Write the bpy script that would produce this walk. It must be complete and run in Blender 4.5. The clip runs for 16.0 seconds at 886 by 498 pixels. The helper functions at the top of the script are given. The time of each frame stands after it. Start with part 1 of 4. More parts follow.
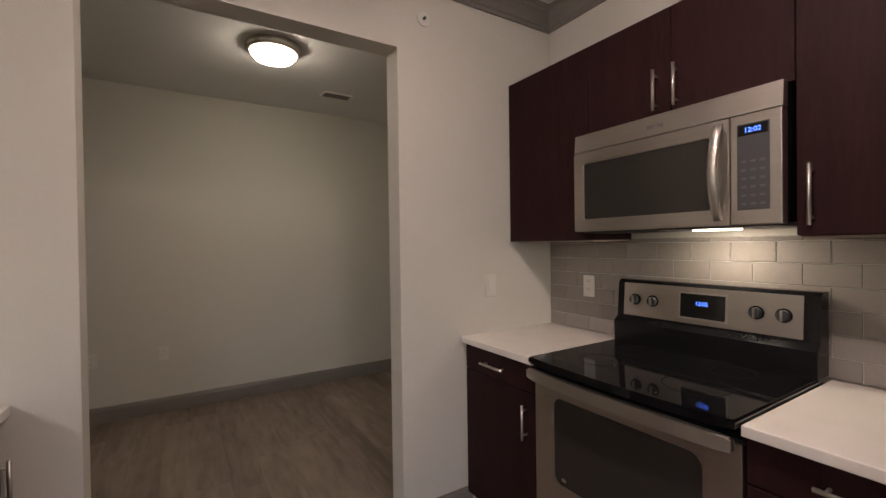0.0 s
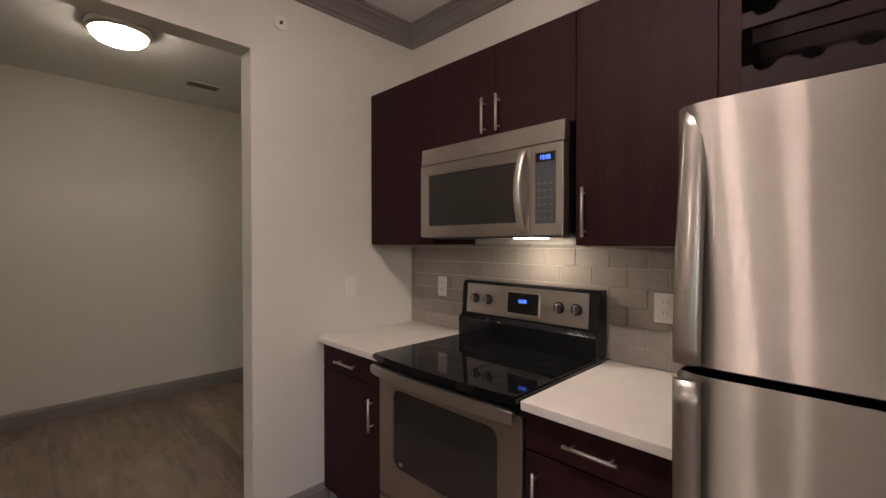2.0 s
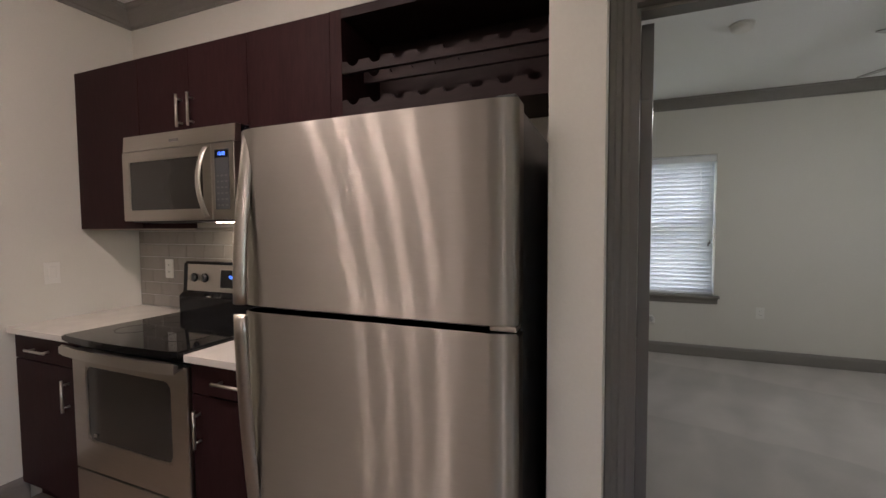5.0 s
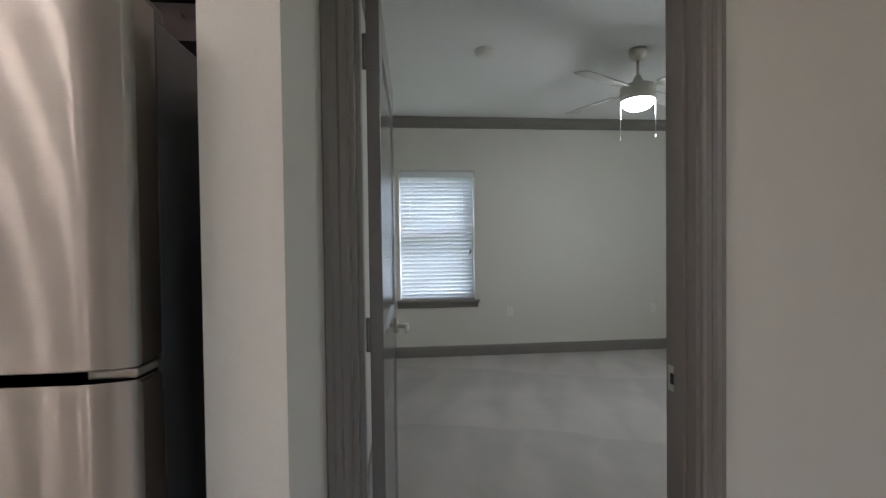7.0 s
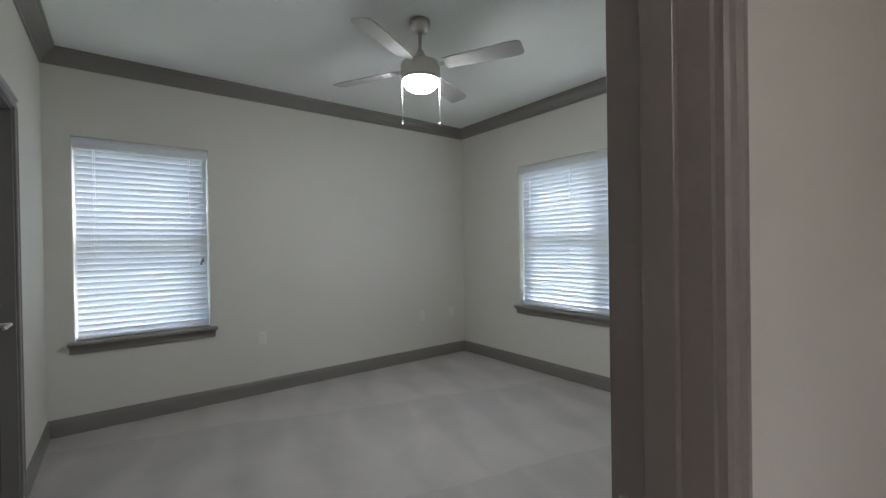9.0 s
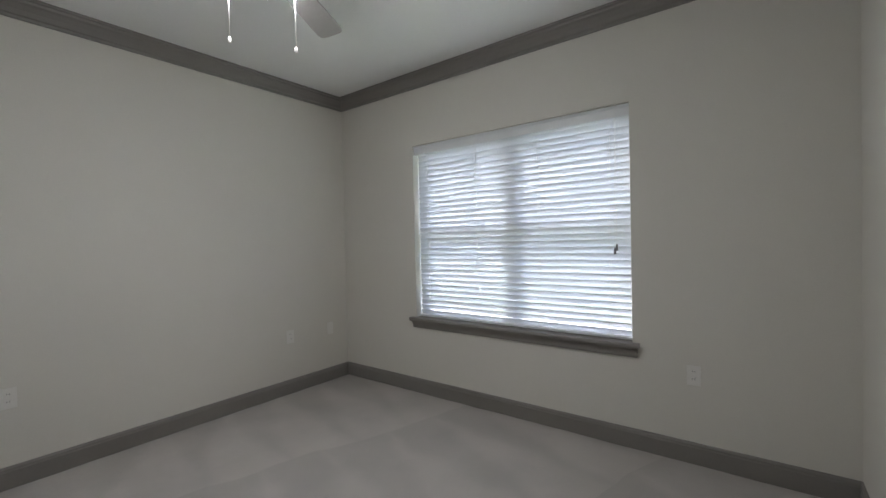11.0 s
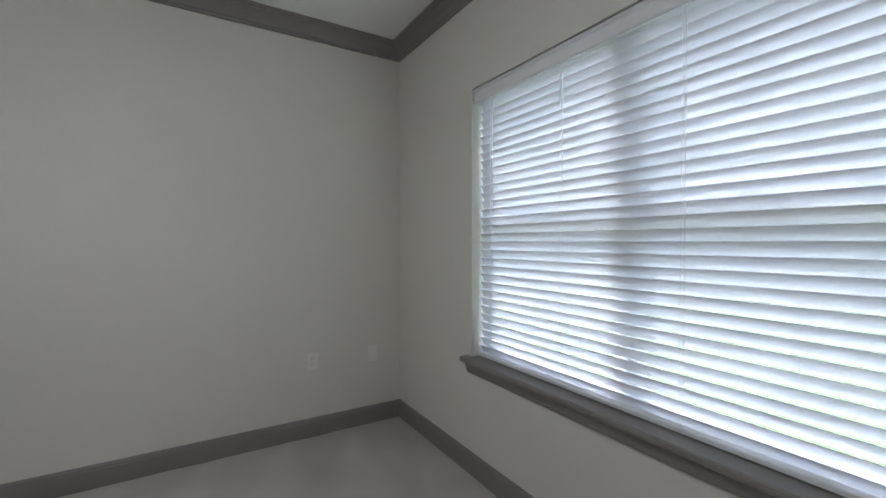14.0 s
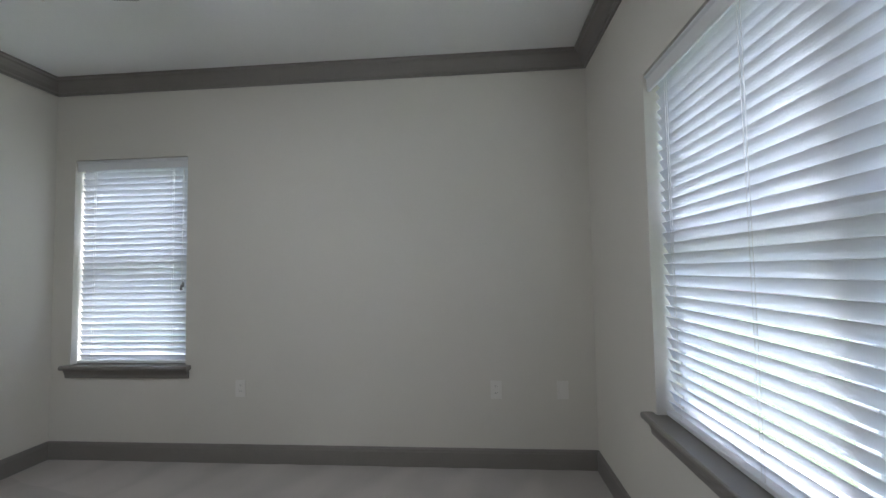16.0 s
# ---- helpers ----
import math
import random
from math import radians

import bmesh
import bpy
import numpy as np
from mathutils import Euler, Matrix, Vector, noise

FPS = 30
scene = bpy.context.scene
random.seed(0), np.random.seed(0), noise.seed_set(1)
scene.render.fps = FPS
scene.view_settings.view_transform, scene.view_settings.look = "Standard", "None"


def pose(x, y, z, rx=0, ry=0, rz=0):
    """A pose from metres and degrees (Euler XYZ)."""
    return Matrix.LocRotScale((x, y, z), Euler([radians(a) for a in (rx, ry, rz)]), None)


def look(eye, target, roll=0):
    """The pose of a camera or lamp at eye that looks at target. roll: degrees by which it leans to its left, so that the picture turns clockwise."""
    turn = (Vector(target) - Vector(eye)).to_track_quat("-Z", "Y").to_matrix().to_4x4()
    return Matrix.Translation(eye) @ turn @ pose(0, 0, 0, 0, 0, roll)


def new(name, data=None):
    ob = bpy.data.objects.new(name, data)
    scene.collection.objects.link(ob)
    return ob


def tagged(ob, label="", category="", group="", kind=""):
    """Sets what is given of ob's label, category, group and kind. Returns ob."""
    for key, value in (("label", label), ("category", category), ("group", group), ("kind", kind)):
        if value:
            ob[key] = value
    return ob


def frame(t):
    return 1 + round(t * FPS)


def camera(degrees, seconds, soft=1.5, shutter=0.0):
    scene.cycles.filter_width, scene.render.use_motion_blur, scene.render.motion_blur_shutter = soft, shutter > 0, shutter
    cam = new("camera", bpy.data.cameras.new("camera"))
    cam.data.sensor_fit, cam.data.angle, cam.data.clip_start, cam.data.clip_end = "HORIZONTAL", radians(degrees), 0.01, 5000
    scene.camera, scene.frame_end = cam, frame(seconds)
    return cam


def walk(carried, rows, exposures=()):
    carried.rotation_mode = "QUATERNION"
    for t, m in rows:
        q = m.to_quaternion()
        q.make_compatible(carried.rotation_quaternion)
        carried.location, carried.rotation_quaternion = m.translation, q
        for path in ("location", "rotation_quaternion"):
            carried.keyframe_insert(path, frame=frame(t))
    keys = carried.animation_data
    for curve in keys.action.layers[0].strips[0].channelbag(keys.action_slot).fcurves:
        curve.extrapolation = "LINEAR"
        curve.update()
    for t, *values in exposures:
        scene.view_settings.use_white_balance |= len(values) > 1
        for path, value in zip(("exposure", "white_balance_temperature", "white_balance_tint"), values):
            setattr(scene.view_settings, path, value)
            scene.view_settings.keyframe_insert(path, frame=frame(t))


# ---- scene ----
cam = camera(93.0, 16.0)
PATH = [
    (0, (0.172, 0.054, 1.388), (1.225, 1.754, 1.368), -0.8),
    (0.5, (0.192, 0.087, 1.389), (1.436, 1.653, 1.366), -0.4),
    (1, (0.226, 0.05, 1.393), (1.58, 1.522, 1.37), -0.4),
    (1.5, (0.273, -0.056, 1.407), (1.673, 1.371, 1.376), -0.7),
    (2, (0.285, -0.189, 1.409), (1.697, 1.226, 1.381), -0.0),
    (2.5, (0.285, -0.343, 1.422), (1.745, 1.023, 1.396), 0.3),
    (3, (0.277, -0.48, 1.43), (1.771, 0.85, 1.4), 0.8),
    (5.5, (0.307, -1.041, 1.376), (2.229, -0.497, 1.282), -0.7),
    (6, (0.365, -1.098, 1.359), (2.338, -0.776, 1.288), -0.9),
    (6.5, (0.478, -1.124, 1.348), (2.476, -1.058, 1.29), -1.0),
    (7, (0.629, -1.121, 1.333), (2.621, -1.301, 1.298), -0.7),
    (7.5, (0.835, -1.135, 1.327), (2.784, -1.582, 1.295), -0.7),
    (8, (1.022, -1.149, 1.333), (2.87, -1.912, 1.289), -1.4),
    (8.5, (1.232, -1.218, 1.319), (2.956, -2.232, 1.296), -1.0),
    (9, (1.433, -1.332, 1.313), (3.02, -2.549, 1.298), -0.9),
    (9.5, (1.611, -1.439, 1.311), (3.051, -2.827, 1.292), -0.6),
    (10, (1.809, -1.573, 1.32), (3.056, -3.137, 1.29), -0.7),
    (12.5, (2.382, -2.701, 1.321), (3.585, -4.299, 1.279), -1.6),
    (13, (2.461, -2.946, 1.314), (3.833, -4.4, 1.283), -1.2),
    (13.5, (2.524, -3.203, 1.318), (4.074, -4.466, 1.283), -0.9),
    (14, (2.612, -3.379, 1.304), (4.318, -4.422, 1.27), 0.0),
    (14.5, (2.666, -3.588, 1.283), (4.539, -4.288, 1.268), 0.3),
    (15, (2.709, -3.717, 1.272), (4.665, -4.135, 1.284), -0.8),
    (15.5, (2.69, -3.849, 1.276), (4.687, -3.939, 1.342), -0.9),
    (16, (2.627, -3.986, 1.297), (4.618, -3.825, 1.397), -1.0),
]
walk(cam, [(t, look(eye, target, roll)) for t, eye, target, roll in PATH], [(0, 2.82, 6450, 13), (4.5, 2.78, 6350, 12), (7.5, 3.0, 5750, 6), (9, 3.05, 5750, 8), (10.5, 3.05, 6000, 11), (16, 2.97, 5750, 10)])

# ---- world and light ----
world = bpy.data.worlds.new("sky")
scene.world = world
world.use_nodes = True
wn = world.node_tree.nodes
sky = wn.new("ShaderNodeTexSky")
sky.sky_type, sky.sun_disc = "NISHITA", False
sky.sun_elevation, sky.sun_rotation = radians(55), radians(135)
sky.dust_density = 3.0
wn["Background"].inputs["Strength"].default_value = 0.15
world.node_tree.links.new(sky.outputs["Color"], wn["Background"].inputs["Color"])
sun = new("sun", bpy.data.lights.new("sun", "SUN"))
sun.data.energy, sun.data.angle, sun.data.color = 1.2, radians(20), (1.0, 0.96, 0.9)
sun.matrix_world = look((0, 0, 30), (-14.5, 14.5, 0))


# ---- materials ----
def mat(name, color, rough=0.5, metal=0.0, var=0.08, scale=3.0, fine=60.0, bump=0.05, spec=0.5, stretch=None, aniso=0.0, coat=0.0, by_object=0.0):
    """Principled surface with variation at two scales and fine relief, in metres."""
    m = bpy.data.materials.new(name)
    m.use_nodes = True
    nt = m.node_tree
    p = nt.nodes["Principled BSDF"]
    p.inputs["Roughness"].default_value, p.inputs["Metallic"].default_value = rough, metal
    p.inputs["Specular IOR Level"].default_value = spec
    p.inputs["Coat Weight"].default_value = coat
    co = nt.nodes.new("ShaderNodeTexCoord").outputs["Object"]
    if by_object:
        info = nt.nodes.new("ShaderNodeObjectInfo")
        off = nt.nodes.new("ShaderNodeVectorMath")
        off.operation = "MULTIPLY_ADD"
        nt.links.new(info.outputs["Random"], off.inputs[0])
        off.inputs[1].default_value = (37, 53, 11)
        nt.links.new(co, off.inputs[2])
        co = off.outputs[0]
    if stretch:
        mp = nt.nodes.new("ShaderNodeMapping")
        mp.inputs["Scale"].default_value = stretch
        nt.links.new(co, mp.inputs["Vector"])
        co = mp.outputs["Vector"]
    n1, n2 = nt.nodes.new("ShaderNodeTexNoise"), nt.nodes.new("ShaderNodeTexNoise")
    for n, s in ((n1, scale), (n2, fine)):
        n.inputs["Scale"].default_value, n.inputs["Detail"].default_value = s, 5
        nt.links.new(co, n.inputs["Vector"])
    add = nt.nodes.new("ShaderNodeMath")
    nt.links.new(n1.outputs["Fac"], add.inputs[0])
    nt.links.new(n2.outputs["Fac"], add.inputs[1])
    last = add.outputs[0]
    if by_object:
        more = nt.nodes.new("ShaderNodeMath")
        more.operation = "MULTIPLY_ADD"
        nt.links.new(info.outputs["Random"], more.inputs[0])
        more.inputs[1].default_value = by_object
        nt.links.new(last, more.inputs[2])
        last = more.outputs[0]
    rng = nt.nodes.new("ShaderNodeMapRange")
    rng.inputs["From Min"].default_value, rng.inputs["From Max"].default_value = 0.6, 1.4 + by_object
    rng.inputs["To Min"].default_value, rng.inputs["To Max"].default_value = 1 - var, 1 + var
    nt.links.new(last, rng.inputs["Value"])
    mul = nt.nodes.new("ShaderNodeVectorMath")
    mul.operation = "SCALE"
    mul.inputs[0].default_value = color
    nt.links.new(rng.outputs["Result"], mul.inputs["Scale"])
    nt.links.new(mul.outputs[0], p.inputs["Base Color"])
    rr = nt.nodes.new("ShaderNodeMapRange")
    rr.inputs["To Min"].default_value, rr.inputs["To Max"].default_value = rough * 0.85, min(1, rough * 1.15)
    nt.links.new(n1.outputs["Fac"], rr.inputs["Value"])
    nt.links.new(rr.outputs["Result"], p.inputs["Roughness"])
    if bump:
        b = nt.nodes.new("ShaderNodeBump")
        b.inputs["Strength"].default_value, b.inputs["Distance"].default_value = bump, 0.004
        nt.links.new(n2.outputs["Fac"], b.inputs["Height"])
        nt.links.new(b.outputs["Normal"], p.inputs["Normal"])
    if aniso:
        p.inputs["Anisotropic"].default_value = aniso
        tan = nt.nodes.new("ShaderNodeCombineXYZ")
        tan.inputs["Z"].default_value = 1.0
        nt.links.new(tan.outputs["Vector"], p.inputs["Tangent"])
    return m


def glow(name, color, strength):
    m = bpy.data.materials.new(name)
    m.use_nodes = True
    p = m.node_tree.nodes["Principled BSDF"]
    p.inputs["Base Color"].default_value = (*color, 1)
    p.inputs["Emission Color"].default_value = (*color, 1)
    p.inputs["Emission Strength"].default_value = strength
    return m


def glass_mat():
    m = bpy.data.materials.new("window_glass")
    m.use_nodes = True
    p = m.node_tree.nodes["Principled BSDF"]
    p.inputs["Base Color"].default_value = (0.98, 0.98, 0.98, 1)
    p.inputs["Transmission Weight"].default_value, p.inputs["Roughness"].default_value, p.inputs["IOR"].default_value = 1, 0.0, 1.1
    return m


def slat_mat():
    """White vinyl that lets some light through."""
    m = bpy.data.materials.new("white_slat_vinyl")
    m.use_nodes = True
    nt = m.node_tree
    p = nt.nodes["Principled BSDF"]
    p.inputs["Base Color"].default_value, p.inputs["Roughness"].default_value = (0.82, 0.83, 0.84, 1), 0.45
    tr = nt.nodes.new("ShaderNodeBsdfTranslucent")
    tr.inputs["Color"].default_value = (0.85, 0.885, 0.95, 1)
    mix = nt.nodes.new("ShaderNodeMixShader")
    mix.inputs[0].default_value = 0.2
    nt.links.new(p.outputs[0], mix.inputs[1])
    nt.links.new(tr.outputs[0], mix.inputs[2])
    nt.links.new(mix.outputs[0], nt.nodes["Material Output"].inputs["Surface"])
    return m


def streaked(m, color, share):
    """Adds the narrow lobe of a horizontal brush grain, which draws lamps out into upright streaks."""
    nt = m.node_tree
    gl = nt.nodes.new("ShaderNodeBsdfAnisotropic")
    gl.inputs["Color"].default_value = (*color, 1)
    gl.inputs["Roughness"].default_value, gl.inputs["Anisotropy"].default_value = 0.27, -0.9
    tan = nt.nodes.new("ShaderNodeCombineXYZ")
    tan.inputs["Z"].default_value = 1.0
    nt.links.new(tan.outputs["Vector"], gl.inputs["Tangent"])
    mix = nt.nodes.new("ShaderNodeMixShader")
    mix.inputs[0].default_value = share
    nt.links.new(nt.nodes["Principled BSDF"].outputs[0], mix.inputs[1])
    nt.links.new(gl.outputs[0], mix.inputs[2])
    nt.links.new(mix.outputs[0], nt.nodes["Material Output"].inputs["Surface"])


WALL = mat("wall_paint", (0.665, 0.64, 0.585), 0.75, var=0.03, scale=1.2, fine=140, bump=0.12, spec=0.3)
CEIL = mat("ceiling_paint", (0.8, 0.8, 0.79), 0.85, var=0.03, scale=1.0, fine=110, bump=0.15, spec=0.2)
TRIM = mat("taupe_trim_paint", (0.215, 0.2, 0.185), 0.36, var=0.05, scale=4, fine=80, bump=0.04)
DOORP = mat("taupe_door_paint", (0.2, 0.192, 0.185), 0.17, var=0.04, scale=3, fine=90, bump=0.015, spec=0.7)
WOOD = mat("espresso_veneer", (0.028, 0.0115, 0.0125), 0.5, var=0.25, scale=2.5, fine=14, bump=0.04, spec=0.08, stretch=(6, 6, 0.7))
# WOOD again, its colour lowered to paint in the wine rack's inner shade
WOODSHADE = mat("espresso_veneer_shaded", (0.018, 0.009, 0.009), 0.6, spec=0.2, var=0.3, scale=2.5, fine=14, bump=0.05, stretch=(6, 0.7, 6))
QUARTZ = mat("white_quartz", (0.74, 0.7, 0.65), 0.22, var=0.05, scale=9, fine=220, bump=0.0)
TILE = mat("grey_glazed_tile", (0.3, 0.272, 0.248), 0.16, var=0.1, scale=5, fine=40, bump=0.03, by_object=0.6)
GROUT = mat("pale_grout", (0.5, 0.48, 0.45), 0.9, var=0.08, fine=200, bump=0.2)
STEEL = mat("brushed_steel", (0.37, 0.343, 0.312), 0.6, 1.0, var=0.04, scale=2, fine=26, bump=0.0, stretch=(1, 1, 40), aniso=0.8)
streaked(STEEL, (0.6, 0.555, 0.5), 0.14)
STEELF = mat("brushed_steel_small", (0.52, 0.483, 0.44), 0.32, 1.0, var=0.06, scale=3, fine=30, bump=0.02, stretch=(1, 1, 30))
NICKEL = mat("satin_nickel", (0.62, 0.595, 0.55), 0.38, 1.0, var=0.05, scale=20, fine=120, bump=0.02)
BLACK = mat("black_enamel", (0.008, 0.008, 0.009), 0.12, var=0.1, fine=120, bump=0.0, spec=0.22)
BLACKG = mat("black_glass", (0.006, 0.006, 0.007), 0.05, var=0.1, scale=6, fine=120, bump=0.0, spec=0.4)
DARKG = mat("smoked_oven_glass", (0.03, 0.026, 0.023), 0.1, var=0.1, scale=6, fine=120, bump=0.0)
GREYM = mat("grey_painted_metal", (0.06, 0.062, 0.066), 0.45, var=0.06, fine=150, bump=0.08)
PLAST = mat("white_plastic", (0.74, 0.72, 0.68), 0.35, var=0.03, fine=90, bump=0.0)
VINYL = mat("white_vinyl_frame", (0.75, 0.76, 0.77), 0.4, var=0.03, fine=90, bump=0.0)
BLADE = mat("silver_blade", (0.33, 0.318, 0.3), 0.4, var=0.06, scale=4, fine=30, bump=0.02, stretch=(1, 6, 1))
PLANK = mat("grey_brown_vinyl_plank", (0.215, 0.168, 0.136), 0.42, var=0.65, scale=1.5, fine=4, bump=0.06, stretch=(5.5, 1.0, 1), by_object=0.3)
CARPET = mat("beige_carpet", (0.46, 0.432, 0.408), 0.95, var=0.14, scale=2.3, fine=300, bump=0.7, spec=0.05)
GRASS = mat("lawn", (0.09, 0.13, 0.045), 0.9, var=0.3, scale=0.6, fine=20, bump=0.3)
ASPH = mat("asphalt", (0.06, 0.06, 0.062), 0.9, var=0.15, scale=0.5, fine=60, bump=0.2)
BRICK = mat("red_masonry", (0.36, 0.12, 0.09), 0.85, var=0.2, scale=1.5, fine=30, bump=0.2)
BARK = mat("bark", (0.12, 0.09, 0.065), 0.9, var=0.3, scale=3, fine=25, bump=0.5)
LEAF = mat("foliage", (0.06, 0.1, 0.03), 0.7, var=0.35, scale=2, fine=15, bump=0.0)
MWGLASS = mat("microwave_door_mesh", (0.028, 0.026, 0.023), 0.2, var=0.05, scale=4, fine=300, bump=0.0)
MAPLE = mat("pale_cabinet_underside", (0.5, 0.42, 0.34), 0.6, var=0.1, fine=20, bump=0.02)
SLAT = slat_mat()
GLASS = glass_mat()
LAMP = glow("lit_opal_glass", (1.0, 0.975, 0.93), 16.0)
LAMPH = glow("lit_opal_glass_warm", (1.0, 0.87, 0.68), 6.0)
BULB = glow("lit_spot_lamp", (1.0, 0.8, 0.71), 42.0)
LAMPK = glow("lit_opal_glass_living", (1.0, 0.82, 0.74), 12.3)
UNDER = glow("lit_cooktop_lamp", (1.0, 0.85, 0.65), 11.0)
BLUE = glow("blue_display", (0.08, 0.2, 1.0), 0.5)
KEY = mat("key_print", (0.12, 0.12, 0.125), 0.4, var=0.02, bump=0.0)
INK = mat("grey_print", (0.22, 0.21, 0.2), 0.5, var=0.02, bump=0.0)


# ---- building helpers ----
ORG = {}


def thing(name, at, label, category, group="", kind=""):
    ob = new(name)
    ob.location = at
    ob.empty_display_size = 0.1
    ORG[ob.name] = Vector(at)
    return tagged(ob, label, category, group, kind)


def part(name, bm, material, parent=None, label=""):
    """Links a bmesh, in the coordinates of the place, as one mesh under a thing or a part."""
    me = bpy.data.meshes.new(name)
    bmesh.ops.recalc_face_normals(bm, faces=bm.faces)
    bm.to_mesh(me)
    bm.free()
    me.materials.append(material)
    ob = new(name, me)
    if parent is not None:
        ob.parent = parent
        ob.location = -ORG.get(parent.name, Vector())
    ORG[ob.name] = Vector()
    return tagged(ob, label)


def solid(name, bm, material, label, category, kind="", group=""):
    return tagged(part(name, bm, material), label, category, group, kind)


def box(x0, x1, y0, y1, z0, z1, bevel=0.0, bm=None, seg=2):
    own = bmesh.new()
    bmesh.ops.create_cube(own, size=1)
    bmesh.ops.transform(own, matrix=Matrix.Translation(((x0 + x1) / 2, (y0 + y1) / 2, (z0 + z1) / 2)) @ Matrix.Diagonal((abs(x1 - x0), abs(y1 - y0), abs(z1 - z0), 1)), verts=own.verts)
    if bevel:
        bmesh.ops.bevel(own, geom=own.edges[:], offset=bevel, segments=seg, affect="EDGES", profile=0.5)
    return join(bm, own)


def join(bm, own):
    if bm is None:
        return own
    me = bpy.data.meshes.new("tmp")
    own.to_mesh(me)
    own.free()
    bm.from_mesh(me)
    bpy.data.meshes.remove(me)
    return bm


def rod(a, b, r, seg=12, bm=None, r2=None):
    a, b = Vector(a), Vector(b)
    own = bmesh.new()
    bmesh.ops.create_cone(own, cap_ends=True, segments=seg, radius1=r, radius2=r if r2 is None else r2, depth=(b - a).length)
    turn = (b - a).to_track_quat("Z", "Y").to_matrix().to_4x4()
    bmesh.ops.transform(own, matrix=Matrix.Translation((a + b) / 2) @ turn, verts=own.verts)
    for f in own.faces:
        f.smooth = len(f.verts) == 4
    return join(bm, own)


def lathe(profile, at, seg=32, bm=None):
    """Spins (radius, height) pairs about the upright through at."""
    own = bmesh.new()
    rings = []
    for r, z in profile:
        if r < 1e-5:
            rings.append([own.verts.new((at[0], at[1], at[2] + z))])
        else:
            rings.append([own.verts.new((at[0] + r * math.cos(2 * math.pi * i / seg), at[1] + r * math.sin(2 * math.pi * i / seg), at[2] + z)) for i in range(seg)])
    for p, q in zip(rings, rings[1:]):
        for i in range(seg):
            j = (i + 1) % seg
            vs = [p[i % len(p)], p[j % len(p)], q[j % len(q)], q[i % len(q)]]
            vs = list(dict.fromkeys(vs))
            if len(vs) > 2:
                own.faces.new(vs).smooth = True
    return join(bm, own)


def prism(points, axis, lo, hi, bm=None, smooth=False):
    """Extrudes a closed outline along an axis; the outline's two coordinates are the other two axes in order."""
    own = bmesh.new()

    def put(p, v):
        return {"x": (v, p[0], p[1]), "y": (p[0], v, p[1]), "z": (p[0], p[1], v)}[axis]
    a = [own.verts.new(put(p, lo)) for p in points]
    b = [own.verts.new(put(p, hi)) for p in points]
    own.faces.new(a)
    own.faces.new(b[::-1])
    for i in range(len(points)):
        j = (i + 1) % len(points)
        own.faces.new((a[i], a[j], b[j], b[i])).smooth = smooth
    return join(bm, own)


def moulding(a, b, n, profile, ma=0, mb=0, bm=None):
    """A run from a to b along a wall with inward normal n; profile of (depth, height); ma, mb: 1 mitres into an inner corner, -1 round an outer one."""
    a, b, n = Vector(a), Vector(b), Vector(n)
    d = (b - a).normalized()
    own = bmesh.new()
    p = [own.verts.new((*(a + d * (w * ma) + n * w), z)) for w, z in profile]
    q = [own.verts.new((*(b - d * (w * mb) + n * w), z)) for w, z in profile]
    own.faces.new(p)
    own.faces.new(q[::-1])
    for i in range(len(p)):
        j = (i + 1) % len(p)
        own.faces.new((p[i], p[j], q[j], q[i]))
    return join(bm, own)


def ring_frame(x0, x1, y0, y1, z0, z1, a0, a1, b0, b1):
    """A flat slab facing -x with a rectangular opening a0..a1, b0..b1."""
    own = bmesh.new()
    ys, zs = (y0, a0, a1, y1), (z0, b0, b1, z1)
    v = {(i, j, k): own.verts.new(((x0, x1)[k], ys[i], zs[j])) for i in range(4) for j in range(4) for k in range(2)}
    for i in range(3):
        for j in range(3):
            if (i, j) != (1, 1):
                for k in range(2):
                    own.faces.new((v[i, j, k], v[i + 1, j, k], v[i + 1, j + 1, k], v[i, j + 1, k]))
    for lo, hi in ((0, 3), (1, 2)):
        for i in range(lo, hi):
            own.faces.new((v[i, lo, 0], v[i + 1, lo, 0], v[i + 1, lo, 1], v[i, lo, 1]))
            own.faces.new((v[i, hi, 0], v[i + 1, hi, 0], v[i + 1, hi, 1], v[i, hi, 1]))
            own.faces.new((v[lo, i, 0], v[lo, i + 1, 0], v[lo, i + 1, 1], v[lo, i, 1]))
            own.faces.new((v[hi, i, 0], v[hi, i + 1, 0], v[hi, i + 1, 1], v[hi, i, 1]))
    bmesh.ops.recalc_face_normals(own, faces=own.faces)
    sharp = [e for e in own.edges if e.calc_face_angle(0) > 0.5]
    bmesh.ops.bevel(own, geom=sharp, offset=0.003, segments=2, affect="EDGES")
    return own


CH = 2.74
BASE = [(0, 0), (0.014, 0), (0.014, 0.098), (0.011, 0.106), (0.011, 0.114), (0.006, 0.124), (0, 0.127)]
CROWN = [(0, CH - 0.108), (0.012, CH - 0.108), (0.014, CH - 0.092), (0.024, CH - 0.086), (0.036, CH - 0.062), (0.056, CH - 0.04), (0.07, CH - 0.03), (0.074, CH - 0.018), (0.088, CH - 0.014), (0.09, CH), (0, CH)]

# ---- structure: walls ----
KX, KY = 2.046, 1.852          # kitchen's appliance wall and the wall with the hall opening
BX0, BX1, BY0, BY1 = 1.737, 5.455, -4.737, -0.905
OL, OR, OT = -0.118, 1.047, 2.323


def wall(name, boxes, label):
    bm = bmesh.new()
    for b in boxes:
        box(*b, bm=bm)
    return solid(name, bm, WALL, label, "wall", "structure")


